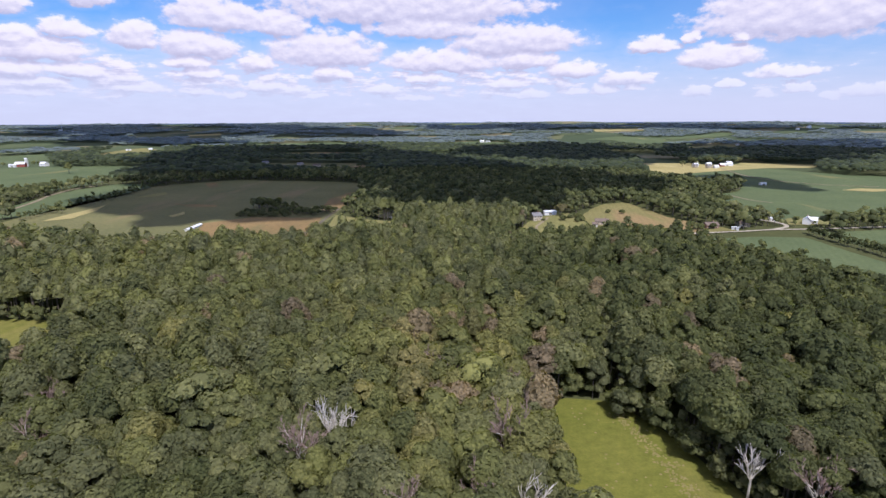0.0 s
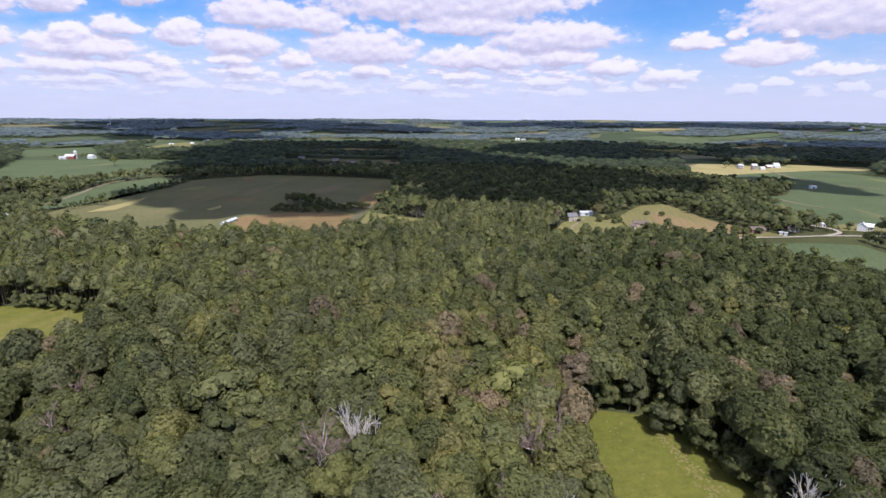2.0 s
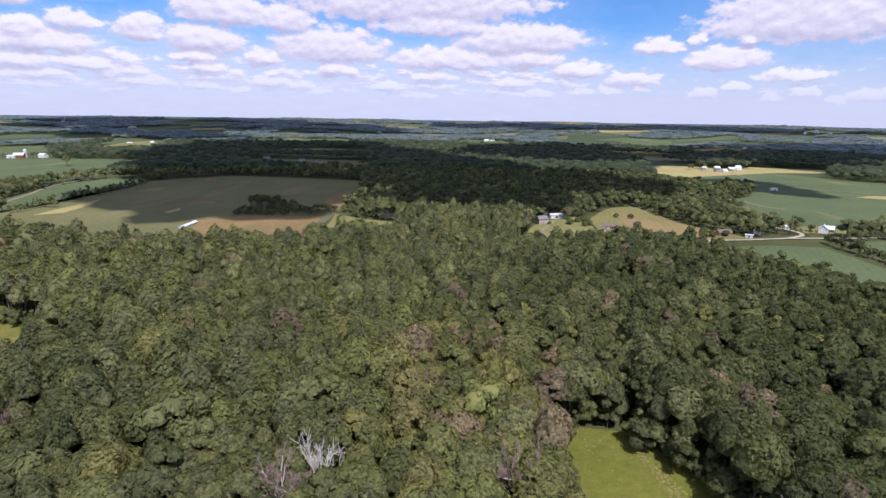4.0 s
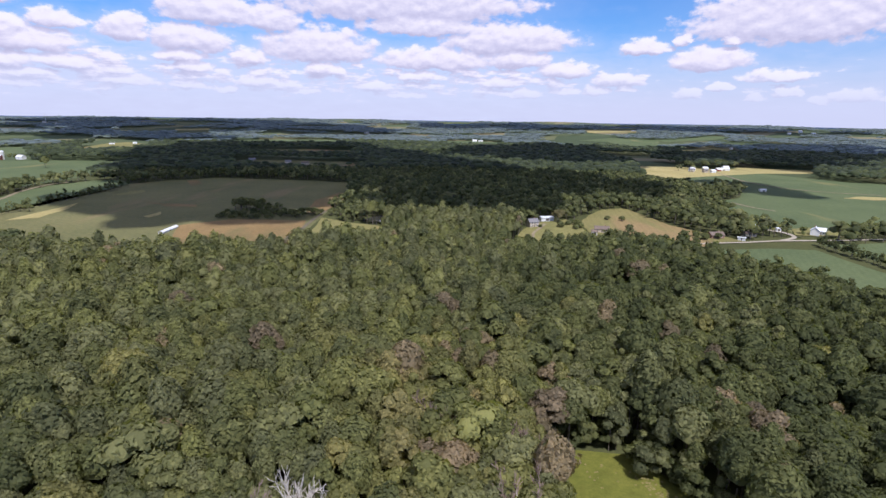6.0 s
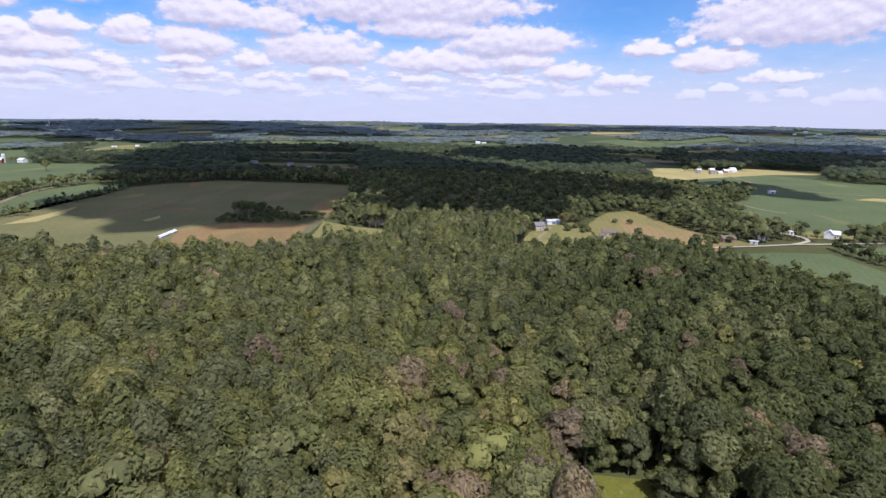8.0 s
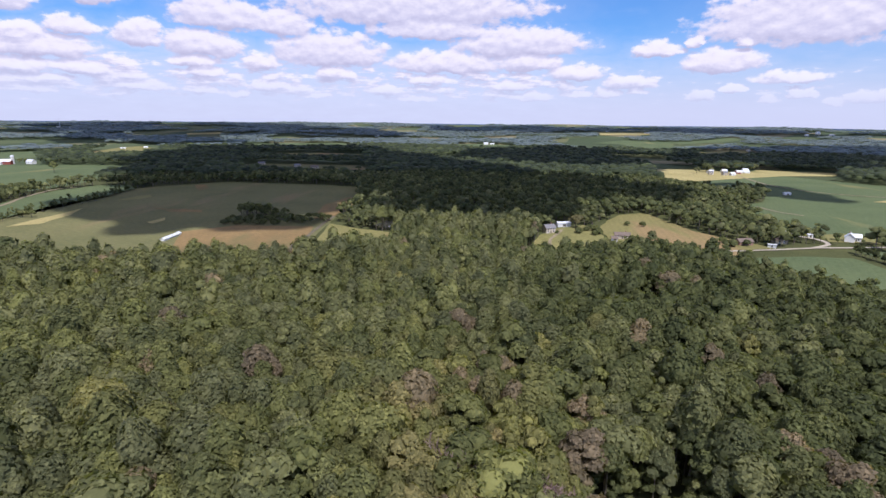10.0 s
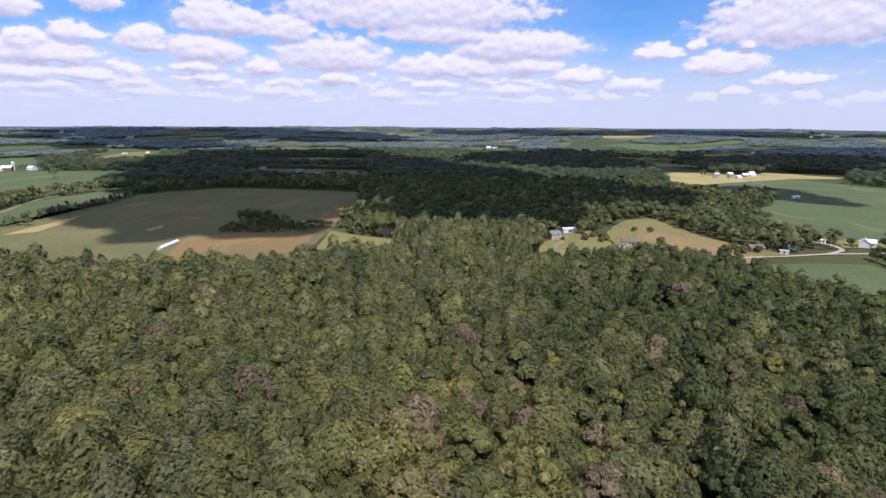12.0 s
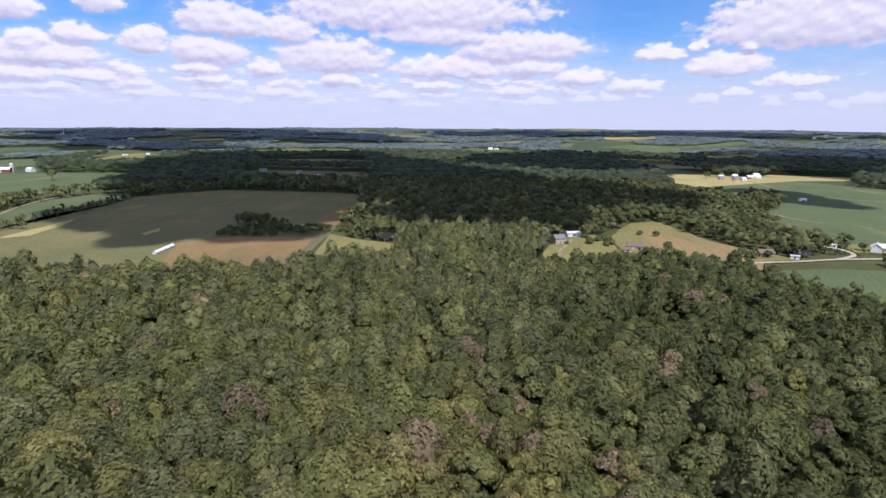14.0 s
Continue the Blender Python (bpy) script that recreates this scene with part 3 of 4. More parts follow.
# where buildings stand: kind, x, y, turn, width, depth, wall height
SITES = [
    ("farmhouse", 95, 540, 20, 10, 8, 4.8), ("long_shed", 114, 566, 8, 13, 6, 3.0), ("ranch_house", 157, 521, -12, 13, 8, 2.8),
    ("garage", 148, 513, -12, 5, 5, 2.6), ("white_house", 350, 507, 52, 8, 7, 4.4), ("side_house", 357, 509, -30, 7, 6, 3.6),
    ("brick_house", 250, 492, 5, 12, 8, 2.8), ("low_house", 285, 500, 0, 10, 7, 2.8), ("white_trailer", 268, 482, -30, 6, 2.5, 2.3),
    ("white_barn", -450, 482, 25, 12, 8, 3.6), ("white_trailer", 312, 536, -40, 12, 3.5, 2.8), ("utility_shed", 326, 524, 10, 5, 4, 2.8),
    ("field_barn", 486, 815, 5, 9, 5, 2.6), ("poultry_shed", -234, 494, 88, 27, 3.4, 1.3),
    ("white_barn", 530, 1135, 25, 11, 8, 4.5), ("farmhouse", 541, 1100, 5, 9, 8, 4.8), ("white_barn", 565, 1150, 0, 10, 8, 4.5),
    ("long_shed", 603, 1150, -5, 24, 9, 3.6), ("white_barn", 556, 1100, 15, 10, 7, 3.6), ("farmhouse", 519, 1110, -10, 8, 7, 4.6), ("white_barn", 617, 1168, 10, 12, 9, 4.6), ("red_barn", 585, 1135, 10, 9, 8, 3.4),
    ("red_barn", -918, 1178, 10, 20, 11, 6.0), ("white_barn", -880, 1196, -15, 16, 11, 5.0), ("long_shed", -930, 1172, 0, 16, 9, 4.0),
    ("grain_store", -159, 1925, 10, 26, 20, 9.0), ("white_barn", -54, 2118, 0, 20, 14, 6.0), ("white_barn", 160, 2225, 0, 34, 20, 12.0),
    ("long_shed", 185, 2235, 0, 36, 16, 8.0), ("white_barn", 1087, 2012, 20, 18, 14, 8.0), ("farmhouse", -401, 1226, 10, 14, 9, 4.0),
    ("farmhouse", -309, 1175, 0, 12, 9, 4.5), ("low_house", -270, 1160, 15, 16, 9, 3.5), ("long_shed", -546, 1290, 5, 18, 9, 4.0),
    ("long_shed", -1021, 1770, 30, 30, 14, 5.0), ("white_barn", -978, 1825, 10, 22, 14, 6.0), ("white_barn", -632, 3231, 0, 26, 22, 9.0),
    ("white_barn", -358, 2917, 10, 50, 26, 7.0), ("white_barn", -954, 3156, 0, 30, 22, 9.0), ("white_barn", -852, 3530, 5, 26, 22, 9.0),
    ("white_barn", 2068, 3201, 0, 30, 26, 9.0), ("long_shed", 2231, 3229, 0, 46, 30, 8.0), ("white_barn", 2009, 2715, 20, 30, 22, 8.0),
    ("long_shed", 1250, 3467, 0, 60, 30, 8.0), ("white_barn", 1116, 3845, 0, 40, 30, 9.0), ("white_barn", 31, 2548, 0, 22, 16, 7.0),
    ("white_barn", 1143, 2822, 0, 26, 18, 7.0), ("white_barn", -1128, 2404, 10, 20, 16, 7.0), ("white_barn", 1545, 2002, 0, 20, 14, 7.0),
    ("long_shed", -2100, 3135, 0, 60, 30, 9.0), ("white_barn", 2237, 3358, 0, 40, 30, 22.0), 
]
SITES = [(q[0], q[1], q[2], q[3], *(v * (0.5 if q[2] > 1700 else 1.0) for v in q[4:])) for q in SITES]
for _kind, _x, _y, _turn, _w, _d, _h in SITES:
    if _kind in ("brick_house", "low_house", "white_trailer", "utility_shed"):
        continue
    _r = 0.5 * _w + 4
    _k = 1 - min(34, 0.06 * math.hypot(_x, _y)) / math.hypot(_x, _y)  # the open side, towards the south
    OPEN.append([(_x - _r, _y + _r), (_x + _r, _y + _r), ((_x + _r) * _k, (_y - 3) * _k), ((_x - _r) * _k, (_y - 3) * _k)])


# ---------------------------------------------------------------- trees
def ico(level):
    bm = bmesh.new()
    bmesh.ops.create_icosphere(bm, subdivisions=level, radius=1)
    v = np.array([q.co[:] for q in bm.verts])
    f = np.array([[q.index for q in g.verts] for g in bm.faces])
    bm.free()
    return v, f


BALL = {1: ico(1), 2: ico(2)}


def crown(rg, lobes, leaves, leaf, radius, height, base, level=1, spire=0.0):
    """Places and triangles of a crown: domed lumps of foliage, each set with small sprays of leaves."""
    mid, size = [], []
    for i in range(lobes):
        c = 1 - 1.12 * (i + 0.3) / lobes
        a = 2.4 * i + rg.uniform(-0.35, 0.35)
        out = radius * (0.62 - 0.25 * spire * max(c, 0)) * math.sqrt(1 - c * c) * rg.uniform(0.82, 1.1)
        up = base + height * (0.40 + (0.36 + 0.16 * spire) * c + rg.uniform(-0.06, 0.06))
        mid.append((out * math.cos(a), out * math.sin(a), up))
        size.append(radius * max(0.36, 1.28 / math.sqrt(lobes)) * rg.uniform(0.75, 1.2) * (1 - 0.3 * spire * max(c, 0)))
    mid, size = np.array(mid), np.array(size)
    bv, bf = BALL[level]
    heart = np.array([0, 0, base + 0.2 * height])
    squat = np.array([1, 1, 0.85])

    def unit(a):
        return a / (np.linalg.norm(a, axis=-1, keepdims=True) + 1e-6)

    def soft(p, i, own, share):
        """The way a spray faces: with its lump, its crown and itself."""
        w = 0.42 * unit((p - mid[i]) / size[i][..., None]) + 0.58 * unit((p - heart) / np.array([radius, radius, 0.6 * height]))
        return unit(w * (1 - share) + own * share + np.array([0, 0, 0.24]))

    vs, fs, ns, n = [], [], [], 0
    for i, (m, s) in enumerate(zip(mid, size)):
        v = bv * s * squat * 0.86 * rg.uniform(0.88, 1.08, (len(bv), 1)) + m
        vs.append(v)
        ns.append(soft(v, np.full(len(v), i), unit(bv + rg.normal(size=bv.shape) * 0.5), 0.35))
        fs.append(bf + n)
        n += len(v)
    share = size ** 2 / (size ** 2).sum()
    todo = leaves
    while todo > 0:
        c = 2 * todo + 40
        i = rg.choice(lobes, c, p=share)
        d = unit(rg.normal(size=(c, 3)))
        p = mid[i] + d * size[i][:, None] * squat * rg.uniform(0.88, 1.0, (c, 1))
        far = np.linalg.norm((p[:, None] - mid[None]) / squat, axis=2) / size[None]
        far[np.arange(c), i] = 2
        ok = (d[:, 2] > -0.3) & (far.min(1) > 0.86)
        i, d, p = i[ok][:todo], d[ok][:todo], p[ok][:todo]
        c = len(p)
        todo -= c
        face = unit(d + rg.normal(size=(c, 3)) * 0.3)
        t = unit(np.cross(face, rg.normal(size=(c, 3))))
        b = np.cross(face, t)
        w, h = leaf * rg.uniform(0.55, 1.15, (c, 1)), leaf * rg.uniform(0.7, 1.35, (c, 1))
        tri = np.stack([p - t * w - b * h * 0.5, p + t * w * rg.uniform(0.5, 1.0, (c, 1)) - b * h * 0.4, p + b * h], 1)
        own = unit(d + rg.normal(size=(c, 3)) * 0.75)
        vs.append(tri.reshape(-1, 3))
        ns.append(soft(tri.reshape(-1, 3), np.repeat(i, 3), np.repeat(own, 3, axis=0), 0.5))
        fs.append(np.arange(3 * c).reshape(-1, 3) + n)
        n += 3 * c
    return np.concatenate(vs), np.concatenate(fs), np.concatenate(ns)


def pointed_crown(rg, leaves, leaf, radius, height, base, level=1):
    """Places and triangles of a crown that runs to one soft point, set with small sprays of leaves."""
    lumps = rg.uniform(0, 6.28, 6)
    sharp = rg.uniform(1.6, 2.3)

    def shell(u, a):
        """The skin at height u (0 to 1) and angle a."""
        r = radius * (1 - u ** sharp) ** 0.6 * (1 + 0.13 * np.sin(3 * a + lumps[0] + 4 * u) + 0.09 * np.sin(5 * a + lumps[1] - 7 * u) + 0.06 * np.sin(11 * u + lumps[2]))
        return np.stack([r * np.cos(a), r * np.sin(a), base + 0.46 * height + 0.5 * height * u], -1)

    def way(u, a):
        w = np.stack([np.cos(a), np.sin(a), 0.12 + 2.1 * u * u], -1)
        w[:, :2] += 0.3 * np.stack([np.cos(3 * a + lumps[3] + 9 * u), np.sin(3 * a + lumps[4] - 7 * u)], -1)
        return w / np.linalg.norm(w, axis=1, keepdims=True)

    sides, rows = (9, 5) if level > 1 else (7, 4)
    uu, aa = np.meshgrid(np.linspace(0, 0.97, rows), np.arange(sides) * 2 * np.pi / sides, indexing="ij")
    v = shell(uu.ravel(), aa.ravel()) * np.array([0.88, 0.88, 1.0]) - np.array([0, 0, 0.04 * height])
    nv = way(uu.ravel(), aa.ravel())
    f = []
    for i in range(rows - 1):
        for j in range(sides):
            p, q = i * sides + j, i * sides + (j + 1) % sides
            f += [(p, q, q + sides), (p, q + sides, p + sides)]
    u = rg.uniform(0.0, 0.99, leaves)
    a = rg.uniform(0, 6.283, leaves)
    d = way(u, a)
    face = d + rg.normal(size=d.shape) * 0.26
    face /= np.linalg.norm(face, axis=1, keepdims=True)
    t = np.cross(face, rg.normal(size=d.shape))
    t /= np.linalg.norm(t, axis=1, keepdims=True)
    b = np.cross(face, t)
    c = leaves
    p = shell(u, a) * np.array([0.95, 0.95, 1.0]) + d * leaf * rg.uniform(-0.15, 0.25, (c, 1))
    w, h = leaf * rg.uniform(0.55, 1.15, (c, 1)), leaf * rg.uniform(0.7, 1.35, (c, 1))
    tri = np.stack([p - t * w - b * h * 0.5, p + t * w * rg.uniform(0.5, 1.0, (c, 1)) - b * h * 0.4, p + b * h], 1).reshape(-1, 3)
    own = d + rg.normal(size=d.shape) * 0.34
    own /= np.linalg.norm(own, axis=1, keepdims=True)
    return (np.concatenate([v, tri]), np.concatenate([np.array(f), np.arange(3 * c).reshape(-1, 3) + len(v)]), np.concatenate([nv, np.repeat(own, 3, axis=0)]))


def tube(pts, radii, sides=5):
    """Places and triangles of a tapered limb."""
    pts = [Vector(p) for p in pts]
    v, f = [], []
    for i, (p, r) in enumerate(zip(pts, radii)):
        t = (pts[min(i + 1, len(pts) - 1)] - pts[max(i - 1, 0)]).normalized()
        a = t.orthogonal().normalized()
        b = t.cross(a)
        for s in range(sides):
            w = 2 * math.pi * s / sides
            v.append(tuple(p + (a * math.cos(w) + b * math.sin(w)) * r))
    for i in range(len(pts) - 1):
        for s in range(sides):
            p, q = i * sides + s, i * sides + (s + 1) % sides
            f += [(p, q, q + sides), (p, q + sides, p + sides)]
    return np.array(v), np.array(f)


def join(parts):
    vs, fs, n = [], [], 0
    for v, f in parts:
        vs.append(v)
        fs.append(f + n)
        n += len(v)
    return np.concatenate(vs), np.concatenate(fs)


def trunk_of(rg, height, radius, limbs, sides=6):
    lean = rg.normal(size=2) * 0.25
    spine = [(lean[0] * u * u, lean[1] * u * u, -0.5 + u * height * 0.75) for u in np.linspace(0, 1, 5)]
    parts = [tube(spine, [0.34, 0.27, 0.22, 0.15, 0.08], sides)]
    for i in range(limbs):
        a, u = 2.4 * i, 0.38 + 0.5 * i / limbs
        z = -0.5 + u * height * 0.75
        reach = radius * rg.uniform(0.5, 0.75)
        parts.append(tube([(0, 0, z), (reach * 0.5 * math.cos(a), reach * 0.5 * math.sin(a), z + reach * 0.45),
                           (reach * math.cos(a), reach * math.sin(a), z + reach * 0.7)], [0.13, 0.09, 0.04], 4))
    return join(parts)


RG = np.random.default_rng(7)


def wood_kinds(count, lobes, leaves, leaf, level=1, trunk=True, base=6.0, wide=(4.0, 5.4), pointed=False):
    """Several alike trees of 18 m for one stage of detail, as arrays."""
    kinds = []
    for i in range(count):
        spire = (0.0, 0.2, 0.0, 0.7, 0.1, 0.35)[i % 6]
        radius = RG.uniform(*wide) * (1 - 0.25 * spire)
        if pointed:
            v, f, nm = pointed_crown(RG, leaves, leaf, radius, 18.5 - base + 1.5 * spire, base, level)
        else:
            v, f, nm = crown(RG, lobes, leaves, leaf, radius, 17.5 - base + 2 * spire, base, level, spire)
        if not leaves:  # far crowns need no underside
            f = f[v[f].mean(1)[:, 2] > v[:, 2].mean() - 0.45 * np.ptp(v[:, 2]) / 2]
        mat = np.zeros(len(f), int)
        if trunk:
            tv, tf = tube([(0, 0, -1), (0, 0, 9)], [0.3, 0.18], 3)
            v, f, mat = np.concatenate([v, tv]), np.concatenate([f, tf + len(v)]), np.concatenate([mat, np.ones(len(tf), int)])
            nm = np.concatenate([nm, tv * np.array([1, 1, 0]) / 0.3])
        kinds.append((v, f, mat, nm))
    return kinds


def tone_at(x, y):
    """How the wood's colour goes: 0 dark green, 0.3 grey-green, 0.45 fresh green, 0.56 yellow-green, 0.7 olive, 1 brown."""
    t = np.array([0.25 + 0.14 * noise.noise((a * 0.012, b * 0.012, 3)) + 0.12 * noise.noise((a * 0.045, b * 0.045, 8)) for a, b in zip(x, y)])
    t = t + 0.085 * np.random.normal(size=len(x))
    t = t + 0.29 * np.exp(-(((x - 2) / 30) ** 2 + ((y - 170) / 80) ** 2)) + 0.06 * np.exp(-(((x + 50) / 120) ** 2 + ((y - 260) / 120) ** 2))
    t = t + 0.05 * np.clip(-x / 60, 0, 1) - 0.20 * np.clip((x - 36) / 55, 0, 1) * (y < 480)
    for a, b, r in ((10, 260, 8), (14, 225, 5), (8, 200, 5), (30, 170, 5), (99, 201, 5), (2, 143, 5), (22, 149, 5), (40, 190, 4), (-60, 215, 4), (86, 166, 5), (87, 152, 4)):
        t = np.where(np.hypot(x - a, y - b) < r, 0.97, t)
    for a, b, r in ((33, 236, 6), (104, 316, 7), (-75, 127, 6), (-100, 188, 6), (-8, 118, 5), (-40, 180, 5), (60, 262, 5), (-30, 330, 8), (-120, 300, 6), (110, 240, 5), (140, 205, 5), (-92, 186, 5)):
        t = np.where(np.hypot(x - a, y - b) < r, 0.57, t)
    t = np.where((np.random.random(len(x)) < 0.012) & (np.hypot(x, y) < 600), 0.92, t)
    return np.clip(t, 0.02, 1)


def scatter(spacing, near, far, spread=1.06, keep=None):
    """Places for trees in a wedge of the plan between two distances, off the open land."""
    n = int(far * spread / spacing) + 4
    gx, gy = np.meshgrid(np.arange(-n, n + 1), np.arange(0, int(far / (spacing * 0.87)) + 2))
    x = (gx + 0.5 * (gy % 2)).ravel() * spacing
    y = gy.ravel() * spacing * 0.87
    x, y = x + np.random.uniform(-0.36, 0.36, len(x)) * spacing, y + np.random.uniform(-0.36, 0.36, len(x)) * spacing
    d = np.hypot(x, y)
    ok = (d >= near) & (d < far) & (x < 0.9 * y + 22) & (x > -spread * y - 25) & (y > 60)
    x, y = x[ok], y[ok]
    ok = np.ones(len(x), bool)
    for poly in OPEN:
        ok &= ~inside(poly, x, y)
    if keep is not None:
        ok &= keep(x, y)
    return x[ok], y[ok]


def grow(name, label, kinds, x, y, size, tone=None, flat=1.0, leaves="leaf_wood", dome=0.0):
    """One mesh of many trees (stuff)."""
    tone = tone_at(x, y) if tone is None else tone
    which = np.random.randint(len(kinds), size=len(x))
    z = rise(x, y)
    full = np.zeros(len(x)) + size
    vs, fs, ms, ts, hs, ns, n = [], [], [], [], [], [], 0
    for i, (v, f, m, nm) in enumerate(kinds):
        pick = np.flatnonzero(which == i)
        if not len(pick):
            continue
        c = len(pick)
        a = np.random.uniform(0, 2 * np.pi, c)
        s = full[pick] * np.exp(np.random.normal(0, 0.24, c)).clip(0.6, 1.65)
        h = s ** 0.5 * np.random.normal(1, 0.09, c).clip(0.8, 1.25) * flat * full[pick] ** 0.3
        ca, sa = np.cos(a) * s, np.sin(a) * s
        px = v[None, :, 0] * ca[:, None] - v[None, :, 1] * sa[:, None] + x[pick][:, None]
        py = v[None, :, 0] * sa[:, None] + v[None, :, 1] * ca[:, None] + y[pick][:, None]
        pz = v[None, :, 2] * h[:, None] + z[pick][:, None]
        vs.append(np.stack([px, py, pz], -1).reshape(-1, 3))
        nx = nm[None, :, 0] * np.cos(a)[:, None] - nm[None, :, 1] * np.sin(a)[:, None]
        ny = nm[None, :, 0] * np.sin(a)[:, None] + nm[None, :, 1] * np.cos(a)[:, None]
        ns.append(np.stack([nx * (1 - dome), ny * (1 - dome), np.broadcast_to(nm[None, :, 2] * (1 - dome) + dome, nx.shape)], -1).reshape(-1, 3))
        fs.append((f[None] + (np.arange(c) * len(v))[:, None, None]).reshape(-1, 3) + n)
        ms.append(np.tile(m, c))
        ts.append(np.repeat(tone[pick], len(v)))
        hs.append(np.repeat(np.random.random(c), len(v)))
        n += c * len(v)
    me = raw_mesh(name, np.concatenate(vs), np.concatenate(fs), [MAT[leaves], MAT["bark"]], np.concatenate(ms), np.concatenate(ts), True, np.concatenate(ns))
    me.attributes.new("shade", "FLOAT", "POINT").data.foreach_set("value", np.concatenate(hs).astype(np.float32))
    return tagged(new(name, me), label, "forest", kind="stuff")


NEAR_END = 132  # the stretch of wood whose trees stand singly


def build_woods():
    def beyond(x, y):
        return ~((y > 84) & (y < NEAR_END) & (np.abs(x) < 0.92 * y + 8))

    def by_kind(label, x, y, size, round_kinds, tall_kinds):
        """Pointed young trees on the western slope, round old crowns along the middle and the eastern ridge."""
        share = np.clip(0.75 - 0.5 * np.exp(-(((x - 8) / 45) ** 2 + ((y - 165) / 90) ** 2)) - 0.55 * np.clip((x - 45) / 60, 0, 1), 0.15, 0.85)
        share += 0.5 * np.array([noise.noise((a * 0.02, b * 0.02, 11)) for a, b in zip(x, y)])
        tall = np.random.random(len(x)) < share
        grow("forest", "round old broadleaf crowns in " + label, round_kinds, x[~tall], y[~tall], size[~tall], flat=1.04)
        grow("forest", "pointed young crowns in " + label, tall_kinds, x[tall], y[tall], size[tall], flat=1.06)

    def fit(x, y):
        return np.where((x < -60) & (y > 310), 1.12, np.where((x > 105) & (y > 420), 0.72, 1.0))

    x, y = scatter(5.9, 62, 290, keep=beyond)
    by_kind("a dense late summer forest", x, y, fit(x, y), wood_kinds(14, 8, 520, 0.55, wide=(4.2, 5.8)), wood_kinds(14, 1, 500, 0.52, wide=(3.4, 4.9), pointed=True))
    x, y = scatter(5.8, 290, 400)
    by_kind("a green forest on a gentle slope", x, y, fit(x, y), wood_kinds(12, 5, 170, 0.70, wide=(3.8, 5.2)), wood_kinds(12, 1, 170, 0.62, wide=(3.2, 4.6), pointed=True))
    x, y = scatter(5.8, 400, 540)
    by_kind("a forest that ends at the fields", x, y, fit(x, y), wood_kinds(10, 4, 60, 0.9, wide=(3.8, 5.0)), wood_kinds(10, 1, 70, 0.8, wide=(3.2, 4.6), pointed=True))
    x, y = scatter(10.5, 84, 300)
    grow("understory", "young trees and saplings below the taller crowns", wood_kinds(6, 2, 60, 0.8, trunk=False, base=-2.0), x, y, 0.54, np.clip(tone_at(x, y), 0.2, 0.6))
    x, y = scatter(9.6, 540, 1000)
    grow("woodland", "broadleaf woods and hedgerows between the fields", wood_kinds(8, 3, 16, 1.3, base=0.5), x, y, 0.98, np.clip(tone_at(x, y) - 0.16, 0.02, 0.5), flat=0.88)

    for poly in ([(-900, 2900), (-500, 2800), (-480, 3000), (-800, 3100)], [(300, 3000), (900, 2900), (850, 3050), (350, 3150)]):
        OPEN.append(poly)

    def patchy(level, size):
        return lambda x, y: np.array([noise.noise((a / size, b / size, 5)) + 0.4 * noise.noise((a / size * 3, b / size * 3, 2)) > level for a, b in zip(x, y)])

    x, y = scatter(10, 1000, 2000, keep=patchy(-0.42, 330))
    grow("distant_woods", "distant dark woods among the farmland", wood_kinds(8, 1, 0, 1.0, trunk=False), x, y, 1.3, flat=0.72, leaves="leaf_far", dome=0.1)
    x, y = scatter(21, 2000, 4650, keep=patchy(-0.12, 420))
    grow("far_woods", "far woods in strips towards the horizon", wood_kinds(5, 1, 0, 1.0, trunk=False), x, y, 2.5, flat=0.33, leaves="leaf_hazed", dome=0.25)


build_woods()


def hedge(label, pts, gap, width, size):
    """A hedgerow: trees and bushes along a line on the plan."""
    xs, ys = [], []
    for (x0, y0), (x1, y1) in zip(pts, pts[1:]):
        n = max(1, int(math.hypot(x1 - x0, y1 - y0) / gap))
        for i in range(n):
            if noise.noise((x0 * 0.3 + i * 0.23, y0 * 0.1, 1)) < -0.28:
                continue
            u = (i + np.random.uniform(0, 1)) / n
            xs.append(x0 + (x1 - x0) * u + np.random.normal() * width)
            ys.append(y0 + (y1 - y0) * u + np.random.normal() * width)
    ob = grow("hedgerow", label, wood_kinds(5, 5, 90, 0.8, base=-1.0), np.array(xs), np.array(ys), size, np.clip(tone_at(np.array(xs), np.array(ys)) - 0.14, 0.02, 0.4))
    return tagged(ob, category="hedgerow")


hedge("sparse hedgerow of dark trees between two fields", [(-432, 538), (-430, 575), (-430, 629), (-423, 671), (-430, 724), (-430, 790)], 4.2, 2.5, 0.55)
hedge("row of trees along a country road", [(-492, 540), (-502, 592), (-520, 655), (-545, 704), (-568, 792), (-570, 855), (-549, 892), (-547, 932)], 4.4, 3.0, 0.5)
hedge("dark tree belt behind a meadow strip", [(-640, 600), (-610, 650), (-585, 700), (-600, 760)], 4.0, 6.0, 0.7)
hedge("dense dark hedgerow beside a green field", [(321, 466), (322, 445), (326, 380), (338, 290)], 1.6, 2.0, 0.48)
hedge("dark trees along the back of a field", [(-600, 1130), (-585, 1260), (-740, 1268), (-840, 1232), (-960, 1175)], 8.0, 4.0, 0.6)


